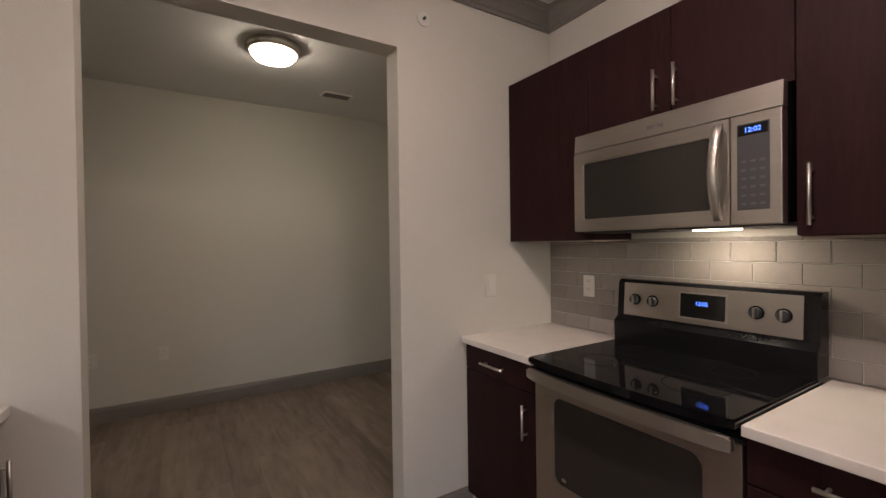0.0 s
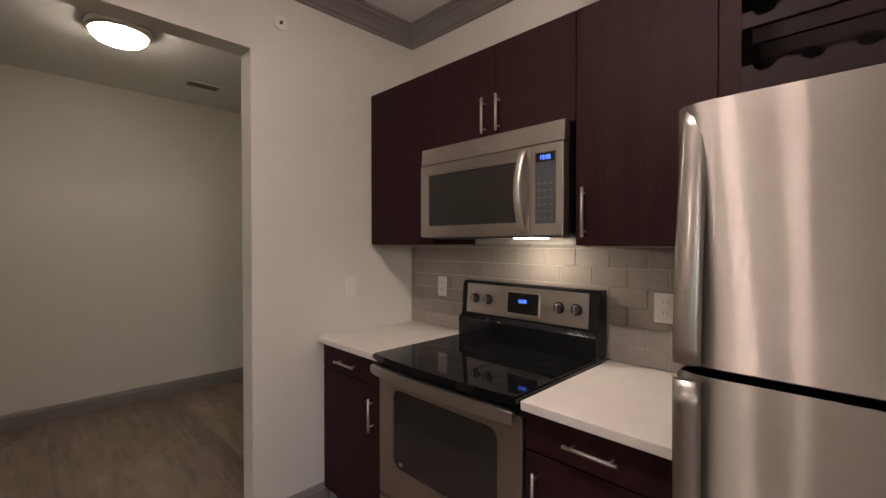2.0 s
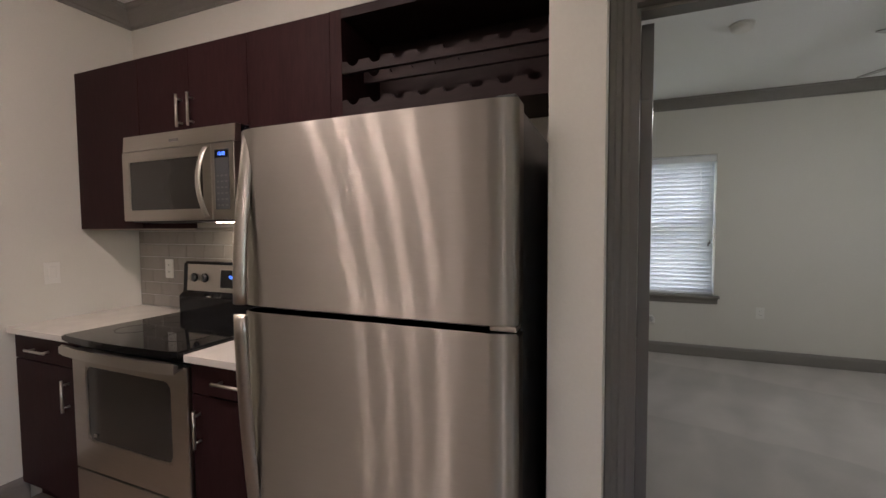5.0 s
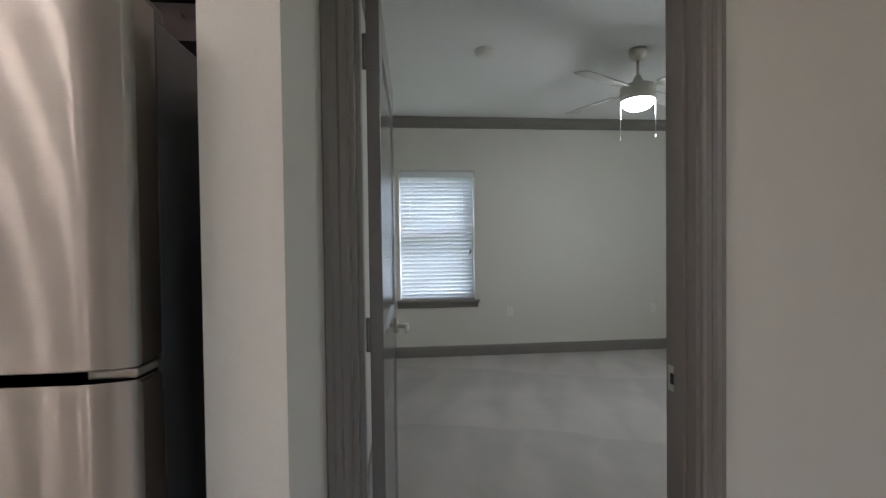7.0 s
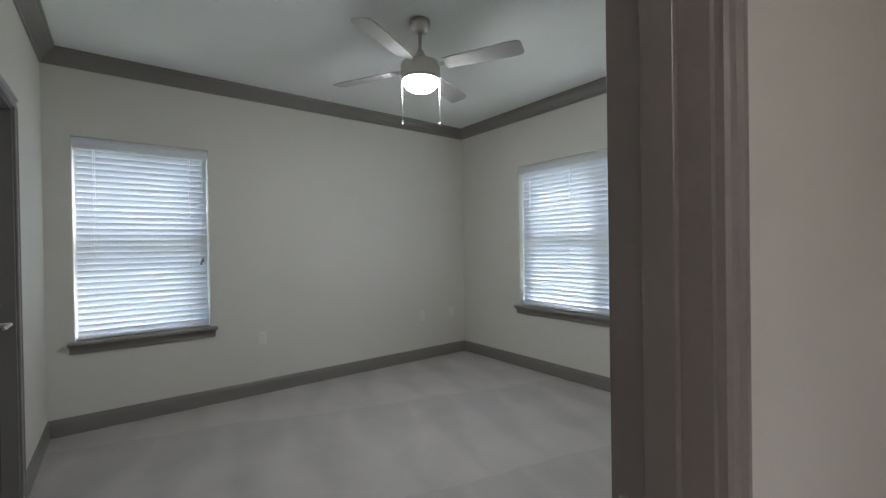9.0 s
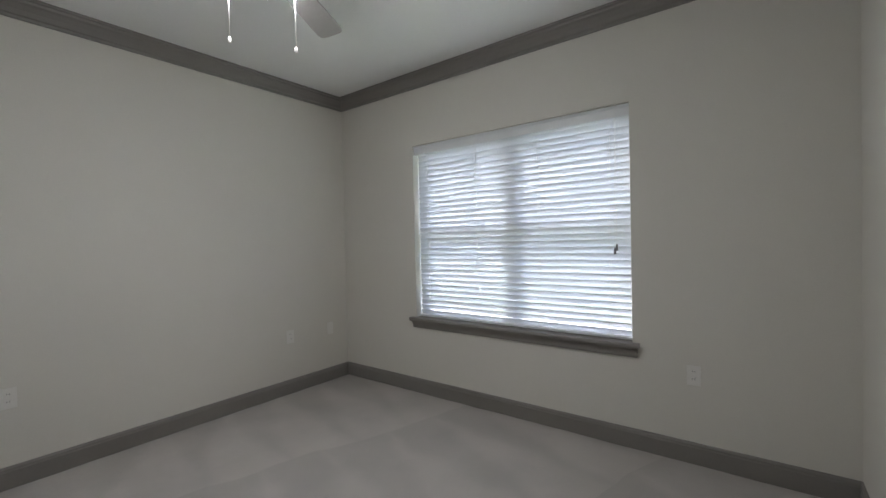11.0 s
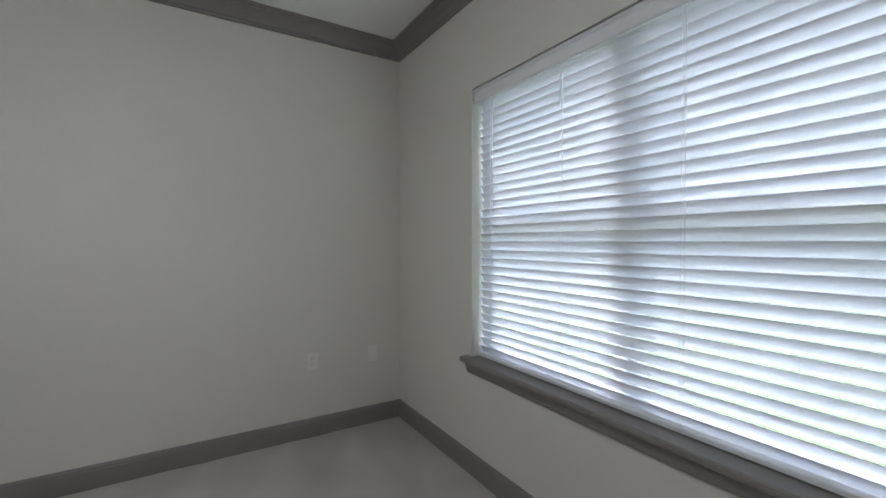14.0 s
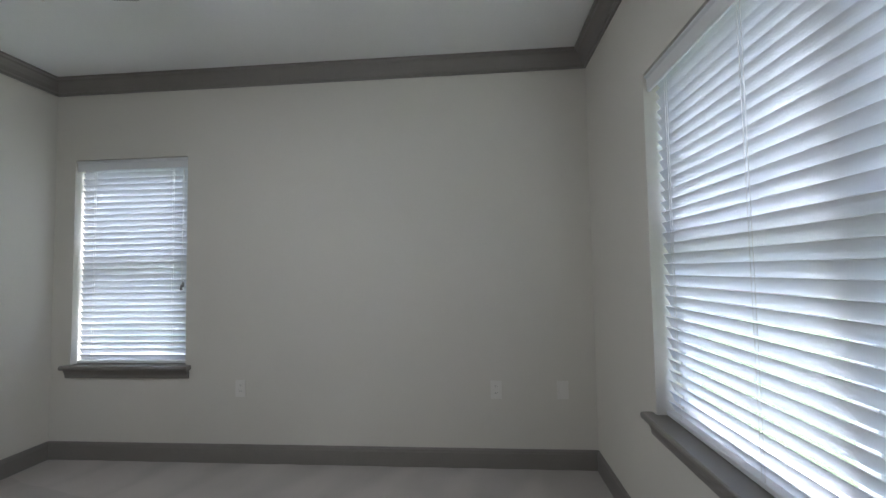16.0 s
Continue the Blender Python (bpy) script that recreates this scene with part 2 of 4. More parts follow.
wall("wall_hall_opening", [(-5.38, OL, KY, KY + 0.12, -0.05, CH), (OR, KX + 0.12, KY, KY + 0.12, -0.05, CH), (OL, OR, KY, KY + 0.12, OT, CH)], "pale greige painted wall with a wide cased opening to the hall")
wall("wall_kitchen", [(KX, KX + 0.12, -0.813, KY, -0.05, CH)], "pale greige painted wall behind the kitchen cabinets")
wall("wall_fridge_end", [(1.297, BX0 + 0.3, -0.936, -0.813, -0.05, CH)], "short pale greige wall beside the refrigerator")
D0, D1, DT = -1.862, -0.992, 2.04   # bedroom door opening
wall("wall_bedroom_door", [(1.622, BX0, -3.0, D0, -0.05, CH), (1.622, BX0, D1, -0.936, -0.05, CH), (1.622, BX0, D0, D1, DT, CH), (1.622, BX0, BY0, -3.0, -0.05, CH)], "pale greige wall with the bedroom doorway")
wall("wall_kitchen_back", [(-5.38, -5.2, -3.4, -3.2, -0.05, CH), (-5.38, -5.2, -2.0, 1.852, -0.05, CH), (-5.38, -5.2, -3.2, -2.0, -0.05, 0.645), (-5.38, -5.2, -3.2, -2.0, 2.148, CH)], "pale greige wall with an added window, out of view")
W3A, W3B = -2.4, -0.6
wall("wall_kitchen_side", [(-5.38, W3A, -3.58, -3.4, -0.05, CH), (W3B, 1.622, -3.58, -3.4, -0.05, CH), (W3A, W3B, -3.58, -3.4, -0.05, 0.645), (W3A, W3B, -3.58, -3.4, 2.148, CH)], "pale greige wall with a wide window")
HY = 4.345
wall("wall_hall_far", [(-2.2, 3.4, HY, HY + 0.12, -0.05, CH)], "pale greige hall wall")
wall("wall_hall_side", [(3.28, 3.4, KY + 0.12, HY, -0.05, CH), (KX + 0.12, 3.4, KY, KY + 0.12, -0.05, CH)], "pale greige hall wall")
wall("wall_hall_end", [(-2.2, -2.08, KY + 0.12, HY, -0.05, CH)], "pale greige hall wall")
C0, C1, CT = 3.62, 4.44, 2.05       # closet doorway in the bedroom
wall("wall_bedroom_left", [(2.037, C0, BY1, BY1 + 0.12, -0.05, CH), (C1, BX1 + 0.18, BY1, BY1 + 0.12, -0.05, CH), (C0, C1, BY1, BY1 + 0.12, CT, CH)], "pale greige bedroom wall with a closet doorway")
W1A, W1B, W2A, W2B, WZ0, WZ1 = -1.93, -1.06, 2.757, 4.525, 0.645, 2.148
TH = 0.18
wall("wall_bedroom_far", [(BX1, BX1 + TH, BY0, W1A, -0.05, CH), (BX1, BX1 + TH, W1B, BY1, -0.05, CH), (BX1, BX1 + TH, W1A, W1B, -0.05, WZ0), (BX1, BX1 + TH, W1A, W1B, WZ1, CH)], "pale greige bedroom wall with a single window")
wall("wall_bedroom_right", [(1.622, W2A, BY0 - TH, BY0, -0.05, CH), (W2B, BX1 + TH, BY0 - TH, BY0, -0.05, CH), (W2A, W2B, BY0 - TH, BY0, -0.05, WZ0), (W2A, W2B, BY0 - TH, BY0, WZ1, CH)], "pale greige bedroom wall with a wide window")
solid("wall_closet", join(box(C0 - 0.6, C1 + 0.6, 0.4, 0.46, -0.05, CH), box(C0 - 0.66, C0 - 0.6, BY1 + 0.12, 0.46, -0.05, CH, bm=box(C1 + 0.6, C1 + 0.66, BY1 + 0.12, 0.46, -0.05, CH))), WALL, "plain closet wall", "wall", "structure")
solid("ceiling", box(-5.38, BX1 + TH, BY0 - TH, HY + 0.12, CH, CH + 0.1), CEIL, "flat white painted ceiling", "ceiling", "structure")


def carpet():
    bm = bmesh.new()
    bmesh.ops.create_grid(bm, x_segments=90, y_segments=90, size=0.5)
    for v in bm.verts:
        x = 1.68 + (v.co.x + 0.5) * (BX1 + 0.05 - 1.68)
        y = BY0 - 0.05 + (v.co.y + 0.5) * (0.45 - BY0 + 0.05)
        v.co = (x, y, 0.003 + 0.004 * noise.noise((x * 5, y * 5, 0)))
    return bm


def vacuum_tracks(m):
    """Rows of wedge-shaped strokes where the pile leans one way or the other."""
    nt = m.node_tree

    def math_node(op, a, b=None, c=None):
        n = nt.nodes.new("ShaderNodeMath")
        n.operation = op
        for k, v in enumerate((a, b, c)):
            if v is None:
                continue
            if isinstance(v, (int, float)):
                n.inputs[k].default_value = v
            else:
                nt.links.new(v, n.inputs[k])
        return n.outputs[0]
    co = nt.nodes["Texture Coordinate"].outputs["Object"]
    wob = nt.nodes.new("ShaderNodeTexNoise")
    wob.inputs["Scale"].default_value, wob.inputs["Detail"].default_value = 1.3, 2
    nt.links.new(co, wob.inputs["Vector"])
    mix = nt.nodes.new("ShaderNodeVectorMath")
    mix.operation = "MULTIPLY_ADD"
    nt.links.new(wob.outputs["Color"], mix.inputs[0])
    mix.inputs[1].default_value = (0.3, 0.3, 0)
    nt.links.new(co, mix.inputs[2])
    turn = nt.nodes.new("ShaderNodeMapping")
    turn.inputs["Rotation"].default_value = (0, 0, 0.3)
    nt.links.new(mix.outputs[0], turn.inputs["Vector"])
    sep = nt.nodes.new("ShaderNodeSeparateXYZ")
    nt.links.new(turn.outputs["Vector"], sep.inputs[0])
    along = math_node("FRACT", math_node("MULTIPLY", sep.outputs["X"], 0.75))
    across = math_node("PINGPONG", math_node("MULTIPLY", sep.outputs["Y"], 4.6), 1.0)
    edge = math_node("SUBTRACT", across, along)
    wr = nt.nodes.new("ShaderNodeMapRange")
    wr.interpolation_type = "SMOOTHSTEP"
    wr.inputs["From Min"].default_value, wr.inputs["From Max"].default_value = -0.3, 0.3
    wr.inputs["To Min"].default_value, wr.inputs["To Max"].default_value = 0.945, 1.045
    nt.links.new(edge, wr.inputs["Value"])
    sc = nt.nodes.new("ShaderNodeVectorMath")
    sc.operation = "SCALE"
    bc = nt.nodes["Principled BSDF"].inputs["Base Color"]
    nt.links.new(bc.links[0].from_socket, sc.inputs[0])
    nt.links.new(wr.outputs["Result"], sc.inputs["Scale"])
    nt.links.new(sc.outputs[0], bc)


vacuum_tracks(CARPET)
solid("carpet", carpet(), CARPET, "beige cut-pile carpet with vacuum tracks", "carpet", "structure")
solid("subfloor", box(-5.38, BX1 + TH, BY0 - TH, HY + 0.12, -0.12, -0.012), GROUT, "concrete slab under the floors", "floor", "structure")

# ---- mouldings ----


def trims(name, runs, profile, label):
    for r in runs:
        solid(name, moulding(*r[:3], profile, *r[3:]), TRIM, label, name, "structure")


trims("baseboard", [
    ((OR, KY), (1.44, KY), (0, -1)), ((-5.2, KY), (OL, KY), (0, -1)),
    ((-2.08, HY), (3.28, HY), (0, -1), 1, 1),
    ((BX1, BY0), (BX1, BY1), (-1, 0), 1, 1), ((BX0, BY0), (BX1, BY0), (0, 1), 1, 1),
    ((BX0, BY0), (BX0, D0 - 0.062), (1, 0), 1, 0),
    ((2.0, BY1), (C0 - 0.062, BY1), (0, -1), 0, 0), ((C1 + 0.062, BY1), (BX1, BY1), (0, -1), 0, 1),
    ((1.622, -3.4), (1.622, D0 - 0.062), (-1, 0), 1, 0),
    ((1.297, -0.936), (1.297, -0.813), (-1, 0), -1, 0), ((1.297, -0.936), (1.604, -0.936), (0, -1), -1, 0),
    ((OR, KY + 0.12), (OR, KY), (-1, 0), 0, -1), ((OL, KY), (OL, KY + 0.12), (1, 0), -1, 0),
], BASE, "taupe painted baseboard along the wall")
trims("crown_moulding", [
    ((-5.2, KY), (KX, KY), (0, -1), 1, 1), ((KX, -0.813), (KX, KY), (-1, 0), 1, 1),
    ((1.297, -0.813), (KX, -0.813), (0, 1), -1, 1), ((1.297, -0.936), (1.297, -0.813), (-1, 0), -1, -1),
    ((1.297, -0.936), (1.622, -0.936), (0, -1), -1, 1), ((1.622, -3.4), (1.622, -0.936), (-1, 0), 1, 1),
    ((-5.2, -3.4), (-5.2, KY), (1, 0), 1, 1), ((-5.2, -3.4), (1.622, -3.4), (0, 1), 1, 1),
    ((BX1, BY0), (BX1, BY1), (-1, 0), 1, 1), ((BX0, BY0), (BX1, BY0), (0, 1), 1, 1),
    ((BX0, BY0), (BX0, BY1), (1, 0), 1, 1), ((BX0, BY1), (BX1, BY1), (0, -1), 1, 1),
], CROWN, "taupe painted stepped crown moulding under the ceiling")

CASE = [(0, 0), (0, 0.012), (0.006, 0.016), (0.02, 0.016), (0.026, 0.012), (0.038, 0.012), (0.044, 0.018), (0.056, 0.018), (0.06, 0.014), (0.06, 0)]


def casing_leg(face, sign, edge, out, z1, axis):
    """Upright casing on a wall face: outline from the opening's edge outward; axis is the wall's normal."""
    pts = []
    for w, t in CASE:
        a, b = face + sign * t, edge + out * w
        pts.append((a, b) if axis == "x" else (b, a))
    return prism(pts, "z", 0.0, z1)


def casing_head(face, sign, z, lo, hi, axis):
    return prism([(face + sign * t, z + w) for w, t in CASE], "y" if axis == "x" else "x", lo, hi)


def cased(face, sign, lo, hi, top, axis, frame_thing, sides=(1, 1)):
    if sides[0]:
        part("casing_leg", casing_leg(face, sign, lo, -1, top, axis), TRIM, frame_thing)
    if sides[1]:
        part("casing_leg", casing_leg(face, sign, hi, 1, top, axis), TRIM, frame_thing)
    part("casing_head", casing_head(face, sign, top, lo - 0.06 * sides[0], hi + 0.06 * sides[1], axis), TRIM, frame_thing)


fr = thing("door_frame", (1.68, (D0 + D1) / 2, 0), "taupe painted door frame of the bedroom doorway", "door frame", kind="structure")
cased(1.622, -1, D0 + 0.004, D1 - 0.004, DT - 0.004, "x", fr)
cased(BX0, 1, D0 + 0.004, D1 - 0.004, DT - 0.004, "x", fr)
part("jamb", box(1.619, BX0 + 0.003, D0 - 0.004, D0 + 0.016, 0, DT), TRIM, fr)
part("jamb", box(1.619, BX0 + 0.003, D1 - 0.016, D1 + 0.004, 0, DT), TRIM, fr)
part("head_jamb", box(1.619, BX0 + 0.003, D0 + 0.016, D1 - 0.016, DT - 0.02, DT + 0.004), TRIM, fr)
part("stop", box(1.652, 1.692, D0 + 0.016, D0 + 0.028, 0, DT - 0.02, 0.002), TRIM, fr)
part("stop", box(1.652, 1.692, D1 - 0.028, D1 - 0.016, 0, DT - 0.02, 0.002), TRIM, fr)
part("stop", box(1.652, 1.692, D0 + 0.028, D1 - 0.028, DT - 0.032, DT - 0.02, 0.002), TRIM, fr)
sp = part("strike_plate", box(1.695, 1.731, D0 + 0.0155, D0 + 0.018, 0.915, 0.985, 0.0008), NICKEL, fr, "satin nickel strike plate")
part("latch_hole", box(1.705, 1.72, D0 + 0.0165, D0 + 0.0185, 0.935, 0.965), BLACK, sp)

# bedroom door, swung open into the room
door = thing("door", (BX0 + 0.004, D1 - 0.018, 0), "taupe two-panel interior door standing wide open", "door", kind="structure")
L, T, H = 0.832, 0.035, 2.012


def panel_door(door, at, ang):
    """A two-panel leaf from its hinge edge along +x, its thickness towards -y, turned by ang."""
    turn = Matrix.Translation(at) @ Matrix.Rotation(radians(ang), 4, "Z")

    def local(name, bm, material, par, label=""):
        bmesh.ops.transform(bm, matrix=turn, verts=bm.verts)
        return part(name, bm, material, par, label)
    z0 = 0.012
    leaf = local("stile", box(0, 0.115, -T, 0, z0, H, 0.002), DOORP, door)
    local("stile", box(L - 0.115, L, -T, 0, z0, H, 0.002), DOORP, door)
    for a, b in ((z0, 0.23), (0.88, 1.06), (H - 0.13, H)):
        local("rail", box(0.115, L - 0.115, -T + 0.0005, -0.0005, a, b), DOORP, door)
    for a, b in ((0.23, 0.88), (1.06, H - 0.13)):
        pn = local("panel", box(0.11, L - 0.11, -T + 0.011, -0.011, a - 0.005, b + 0.005), DOORP, door)
        for s in (-1, 1):
            f = -T + 0.011 if s < 0 else -0.011
            fld = box(0.15, L - 0.15, f, f + s * 0.006, a + 0.035, b - 0.035, 0.004)
            local("raised_field", fld, DOORP, pn)
        # ovolo sticking round the panel
        for s in (-1, 1):
            f0, f1 = (-T, -T + 0.011) if s < 0 else (0, -0.011)
            local("sticking", prism([(0.115, f0), (0.128, f1), (0.115, f1)], "z", a, b), DOORP, pn)
            local("sticking", prism([(L - 0.115, f0), (L - 0.128, f1), (L - 0.115, f1)], "z", a, b), DOORP, pn)
            local("sticking", prism([(f0, a), (f1, a + 0.013), (f1, a)], "x", 0.115, L - 0.115), DOORP, pn)
            local("sticking", prism([(f0, b), (f1, b - 0.013), (f1, b)], "x", 0.115, L - 0.115), DOORP, pn)
    hx, hz = L - 0.065, 0.96
    for s, y in ((-1, -T), (1, 0)):
        rose = local("rose", rod((hx, y, hz), (hx, y + s * 0.012, hz), 0.032, 24), NICKEL, door, "round satin nickel rose")
        lev = rod((hx, y + s * 0.012, hz), (hx, y + s * 0.05, hz), 0.011, 14)
        rod((hx + 0.012, y + s * 0.05, hz), (hx - 0.055, y + s * 0.052, hz + 0.002), 0.0095, 14, lev)
        rod((hx - 0.055, y + s * 0.052, hz + 0.002), (hx - 0.115, y + s * 0.048, hz - 0.006), 0.0095, 14, lev, 0.007)
        local("lever", lev, NICKEL, rose)
    for z in (0.22, 1.09, 1.83):
        local("hinge", join(box(-0.002, 0.0, -T + 0.004, -0.002, z - 0.045, z + 0.045), rod((-0.004, 0.004, z - 0.045), (-0.004, 0.004, z + 0.045), 0.0055, 10)), DOORP, door, "taupe butt hinge")


panel_door(door, (BX0 + 0.012, D1 - 0.034, 0), -1.0)

cl = thing("closet_door_frame", (C1, BY1, 0), "taupe painted frame of the closet doorway", "door frame", kind="structure")
cased(BY1, -1, C0, C1, CT, "y", cl)
part("jamb", box(C0, C0 + 0.016, BY1 - 0.003, BY1 + 0.123, 0, CT), TRIM, cl)
part("jamb", box(C1 - 0.016, C1, BY1 - 0.003, BY1 + 0.123, 0, CT), TRIM, cl)
part("head_jamb", box(C0 + 0.016, C1 - 0.016, BY1 - 0.003, BY1 + 0.123, CT - 0.018, CT), TRIM, cl)
cd = thing("closet_door", (C0 + 0.02, BY1 + 0.075, 0), "taupe two-panel closet door, shut", "door", kind="structure")
L, H = C1 - C0 - 0.038, CT - 0.022
panel_door(cd, (C0 + 0.019, BY1 + 0.095, 0), 0)


# ---- windows and blinds ----
def window(name, a, b, place, mull):
    """A window along local x from a to b whose room face is y = 0 and outside lies at -y; place puts it in the wall."""
    w = thing(name, place @ Vector(((a + b) / 2, 0, WZ0)), "white vinyl single-hung window with a taupe sill" if not mull else "white vinyl twin single-hung window with a taupe sill", "window", kind="structure")

    def lp(nm, bm, material, par=w, label=""):
        bmesh.ops.transform(bm, matrix=place, verts=bm.verts)
        return part(nm, bm, material, par, label)
    o = -0.142
    sill = lp("window_sill", join(box(a + 0.001, b - 0.001, -0.1, 0.0, WZ0 - 0.002, WZ0 + 0.018), prism([(-0.0, WZ0 - 0.012), (0.046, WZ0 - 0.012), (0.052, WZ0 - 0.006), (0.054, WZ0 + 0.004), (0.052, WZ0 + 0.013), (0.046, WZ0 + 0.018), (0, WZ0 + 0.018)], "x", a - 0.042, b + 0.042)), TRIM, w, "taupe painted window stool")
    lp("apron", prism([(0.0005, WZ0 - 0.075), (0.013, WZ0 - 0.072), (0.016, WZ0 - 0.05), (0.022, WZ0 - 0.035), (0.034, WZ0 - 0.0125), (0.0005, WZ0 - 0.0125)], "x", a - 0.03, b + 0.03), TRIM, sill)
    cuts = [a] + ([(a + b) / 2] if mull else []) + [b]
    mid = 1.405
    if mull:
        lp("mullion", box(cuts[1] - 0.014, cuts[1] + 0.014, o - 0.03, o + 0.035, WZ0 + 0.018, WZ1, 0.003), VINYL)
    for i in range(len(cuts) - 1):
        u = cuts[i] + (0.014 if i else 0)
        v = cuts[i + 1] - (0.014 if i < len(cuts) - 2 else 0)
        fr = lp("window_frame", box(u, u + 0.04, o - 0.03, o + 0.03, WZ0 + 0.018, WZ1, 0.003), VINYL)
        lp("stile", box(v - 0.04, v, o - 0.03, o + 0.03, WZ0 + 0.018, WZ1, 0.003), VINYL, fr)
        lp("rail", box(u + 0.04, v - 0.04, o - 0.03, o + 0.03, WZ0 + 0.018, WZ0 + 0.065, 0.003), VINYL, fr)
        lp("rail", box(u + 0.04, v - 0.04, o - 0.03, o + 0.03, WZ1 - 0.045, WZ1, 0.003), VINYL, fr)
        lp("meeting_rail", box(u + 0.04, v - 0.04, o - 0.028, o + 0.032, mid - 0.028, mid + 0.028, 0.003), VINYL, fr)
        for z0, z1, d in ((WZ0 + 0.06, mid - 0.025, 0.008), (mid + 0.025, WZ1 - 0.04, -0.008)):
            pane = lp("pane", box(u + 0.036, v - 0.036, o + d - 0.002, o + d + 0.002, z0, z1), GLASS, w, "clear window pane")
            pane.visible_shadow = False
    return w


def blind(a, b, place, cords, tassel, label):
    """Two-inch horizontal blind inside the opening, slats turned nearly shut."""
    y = -0.06
    bl = thing("window_blind", place @ Vector(((a + b) / 2, y, WZ1)), label, "window blind")

    def lp(nm, bm, material, par=bl, lab=""):
        bmesh.ops.transform(bm, matrix=place, verts=bm.verts)
        return part(nm, bm, material, par, lab)
    lp("headrail", box(a + 0.006, b - 0.006, y - 0.028, y + 0.025, WZ1 - 0.05, WZ1 - 0.002, 0.003), PLAST)
    lp("valance", prism([(-0.028, WZ1 - 0.078), (-0.018, WZ1 - 0.08), (-0.014, WZ1 - 0.072), (-0.014, WZ1 - 0.022), (-0.006, WZ1 - 0.015), (-0.004, WZ1 - 0.009), (-0.008, WZ1 - 0.005), (-0.028, WZ1 - 0.005)], "x", a + 0.003, b - 0.003), VINYL, bl, "white vinyl valance")
    z0, z1, pitch = WZ0 + 0.06, WZ1 - 0.06, 0.0445
    n = int((z1 - z0) / pitch)
    own = bmesh.new()
    ct, st = math.cos(radians(62)), math.sin(radians(62))
    top, bot = [], []
    for i in range(7):
        s = (i / 6 - 0.5) * 0.0505
        bow = 0.0028 * (1 - (2 * s / 0.0505) ** 2)
        for lst, off in ((top, bow + 0.0014), (bot, bow - 0.0014)):
            lst.append((s * ct - off * st, s * st + off * ct))
    own = prism(top + bot[::-1], "x", a + 0.014, b - 0.014, smooth=False)
    bmesh.ops.transform(own, matrix=Matrix.Translation((0, y, 0)), verts=own.verts)
    bmesh.ops.transform(own, matrix=place, verts=own.verts)
    first = part("slat", own, SLAT, bl)
    base = first.location.copy()
    for i in range(n + 1):
        sl = first if i == 0 else new("slat", first.data)
        sl.parent = bl
        sl.location = base + Vector((0, 0, z0 + i * pitch + random.uniform(-0.0006, 0.0006)))
        sl.rotation_euler = (0, 0, 0)
    lp("bottom_rail", box(a + 0.009, b - 0.009, y - 0.026, y + 0.024, WZ0 + 0.022, WZ0 + 0.04, 0.004), VINYL)
    for c in cords:
        for d in (-0.019, 0.019):
            lp("ladder_cord", rod((c, y + d, WZ0 + 0.035), (c, y + d, WZ1 - 0.05), 0.0009, 5), PLAST)
        lp("lift_cord", rod((c + 0.012, y + 0.021, WZ0 + 0.035), (c + 0.012, y + 0.021, WZ1 - 0.05), 0.0008, 5), PLAST)
    tx, tz = tassel
    pull = lp("pull_cord", rod((tx, y + 0.034, tz), (tx, y + 0.034, WZ1 - 0.05), 0.001, 5), PLAST)
    second = lp("pull_cord", rod((tx + 0.013, y + 0.034, tz - 0.022), (tx + 0.004, y + 0.034, WZ1 - 0.05), 0.001, 5), PLAST)
    for par, px, pz in ((pull, tx, tz), (second, tx + 0.013, tz - 0.022)):
        lp("tassel", lathe([(0, 0.03), (0.005, 0.028), (0.0085, 0.0), (0.009, -0.012), (0, -0.014)], (px, y + 0.034, pz), 12), INK, par, "small grey cord tassel")
    return bl


P1 = Matrix(((0, 1, 0, BX1), (1, 0, 0, 0), (0, 0, 1, 0), (0, 0, 0, 1))) @ Matrix.Diagonal((1, -1, 1, 1))
P2 = Matrix.Translation((0, BY0, 0))
window("window_1", W1A, W1B, P1, False)
window("window_2", W2A, W2B, P2, True)
blind(W1A, W1B, P1, (W1A + 0.13, W1B - 0.13), (W1A + 0.045, 1.22), "white faux-wood blind lowered with slats nearly shut in the single window")
blind(W2A, W2B, P2, (W2A + 0.13, W2A + 0.62, W2B - 0.62, W2B - 0.13), (W2A + 0.09, 1.245), "wide white faux-wood blind lowered with slats nearly shut")

P3 = Matrix.Translation((0, -3.4, 0))
window("window_3", W3A, W3B, P3, True)
# out-of-view window, added so daylight reaches the bedroom doorway wall
P4 = Matrix.Translation((-5.2, 0, 0)) @ Matrix.Rotation(radians(-90), 4, "Z")
window("added_window", 2.0, 3.2, P4, False)


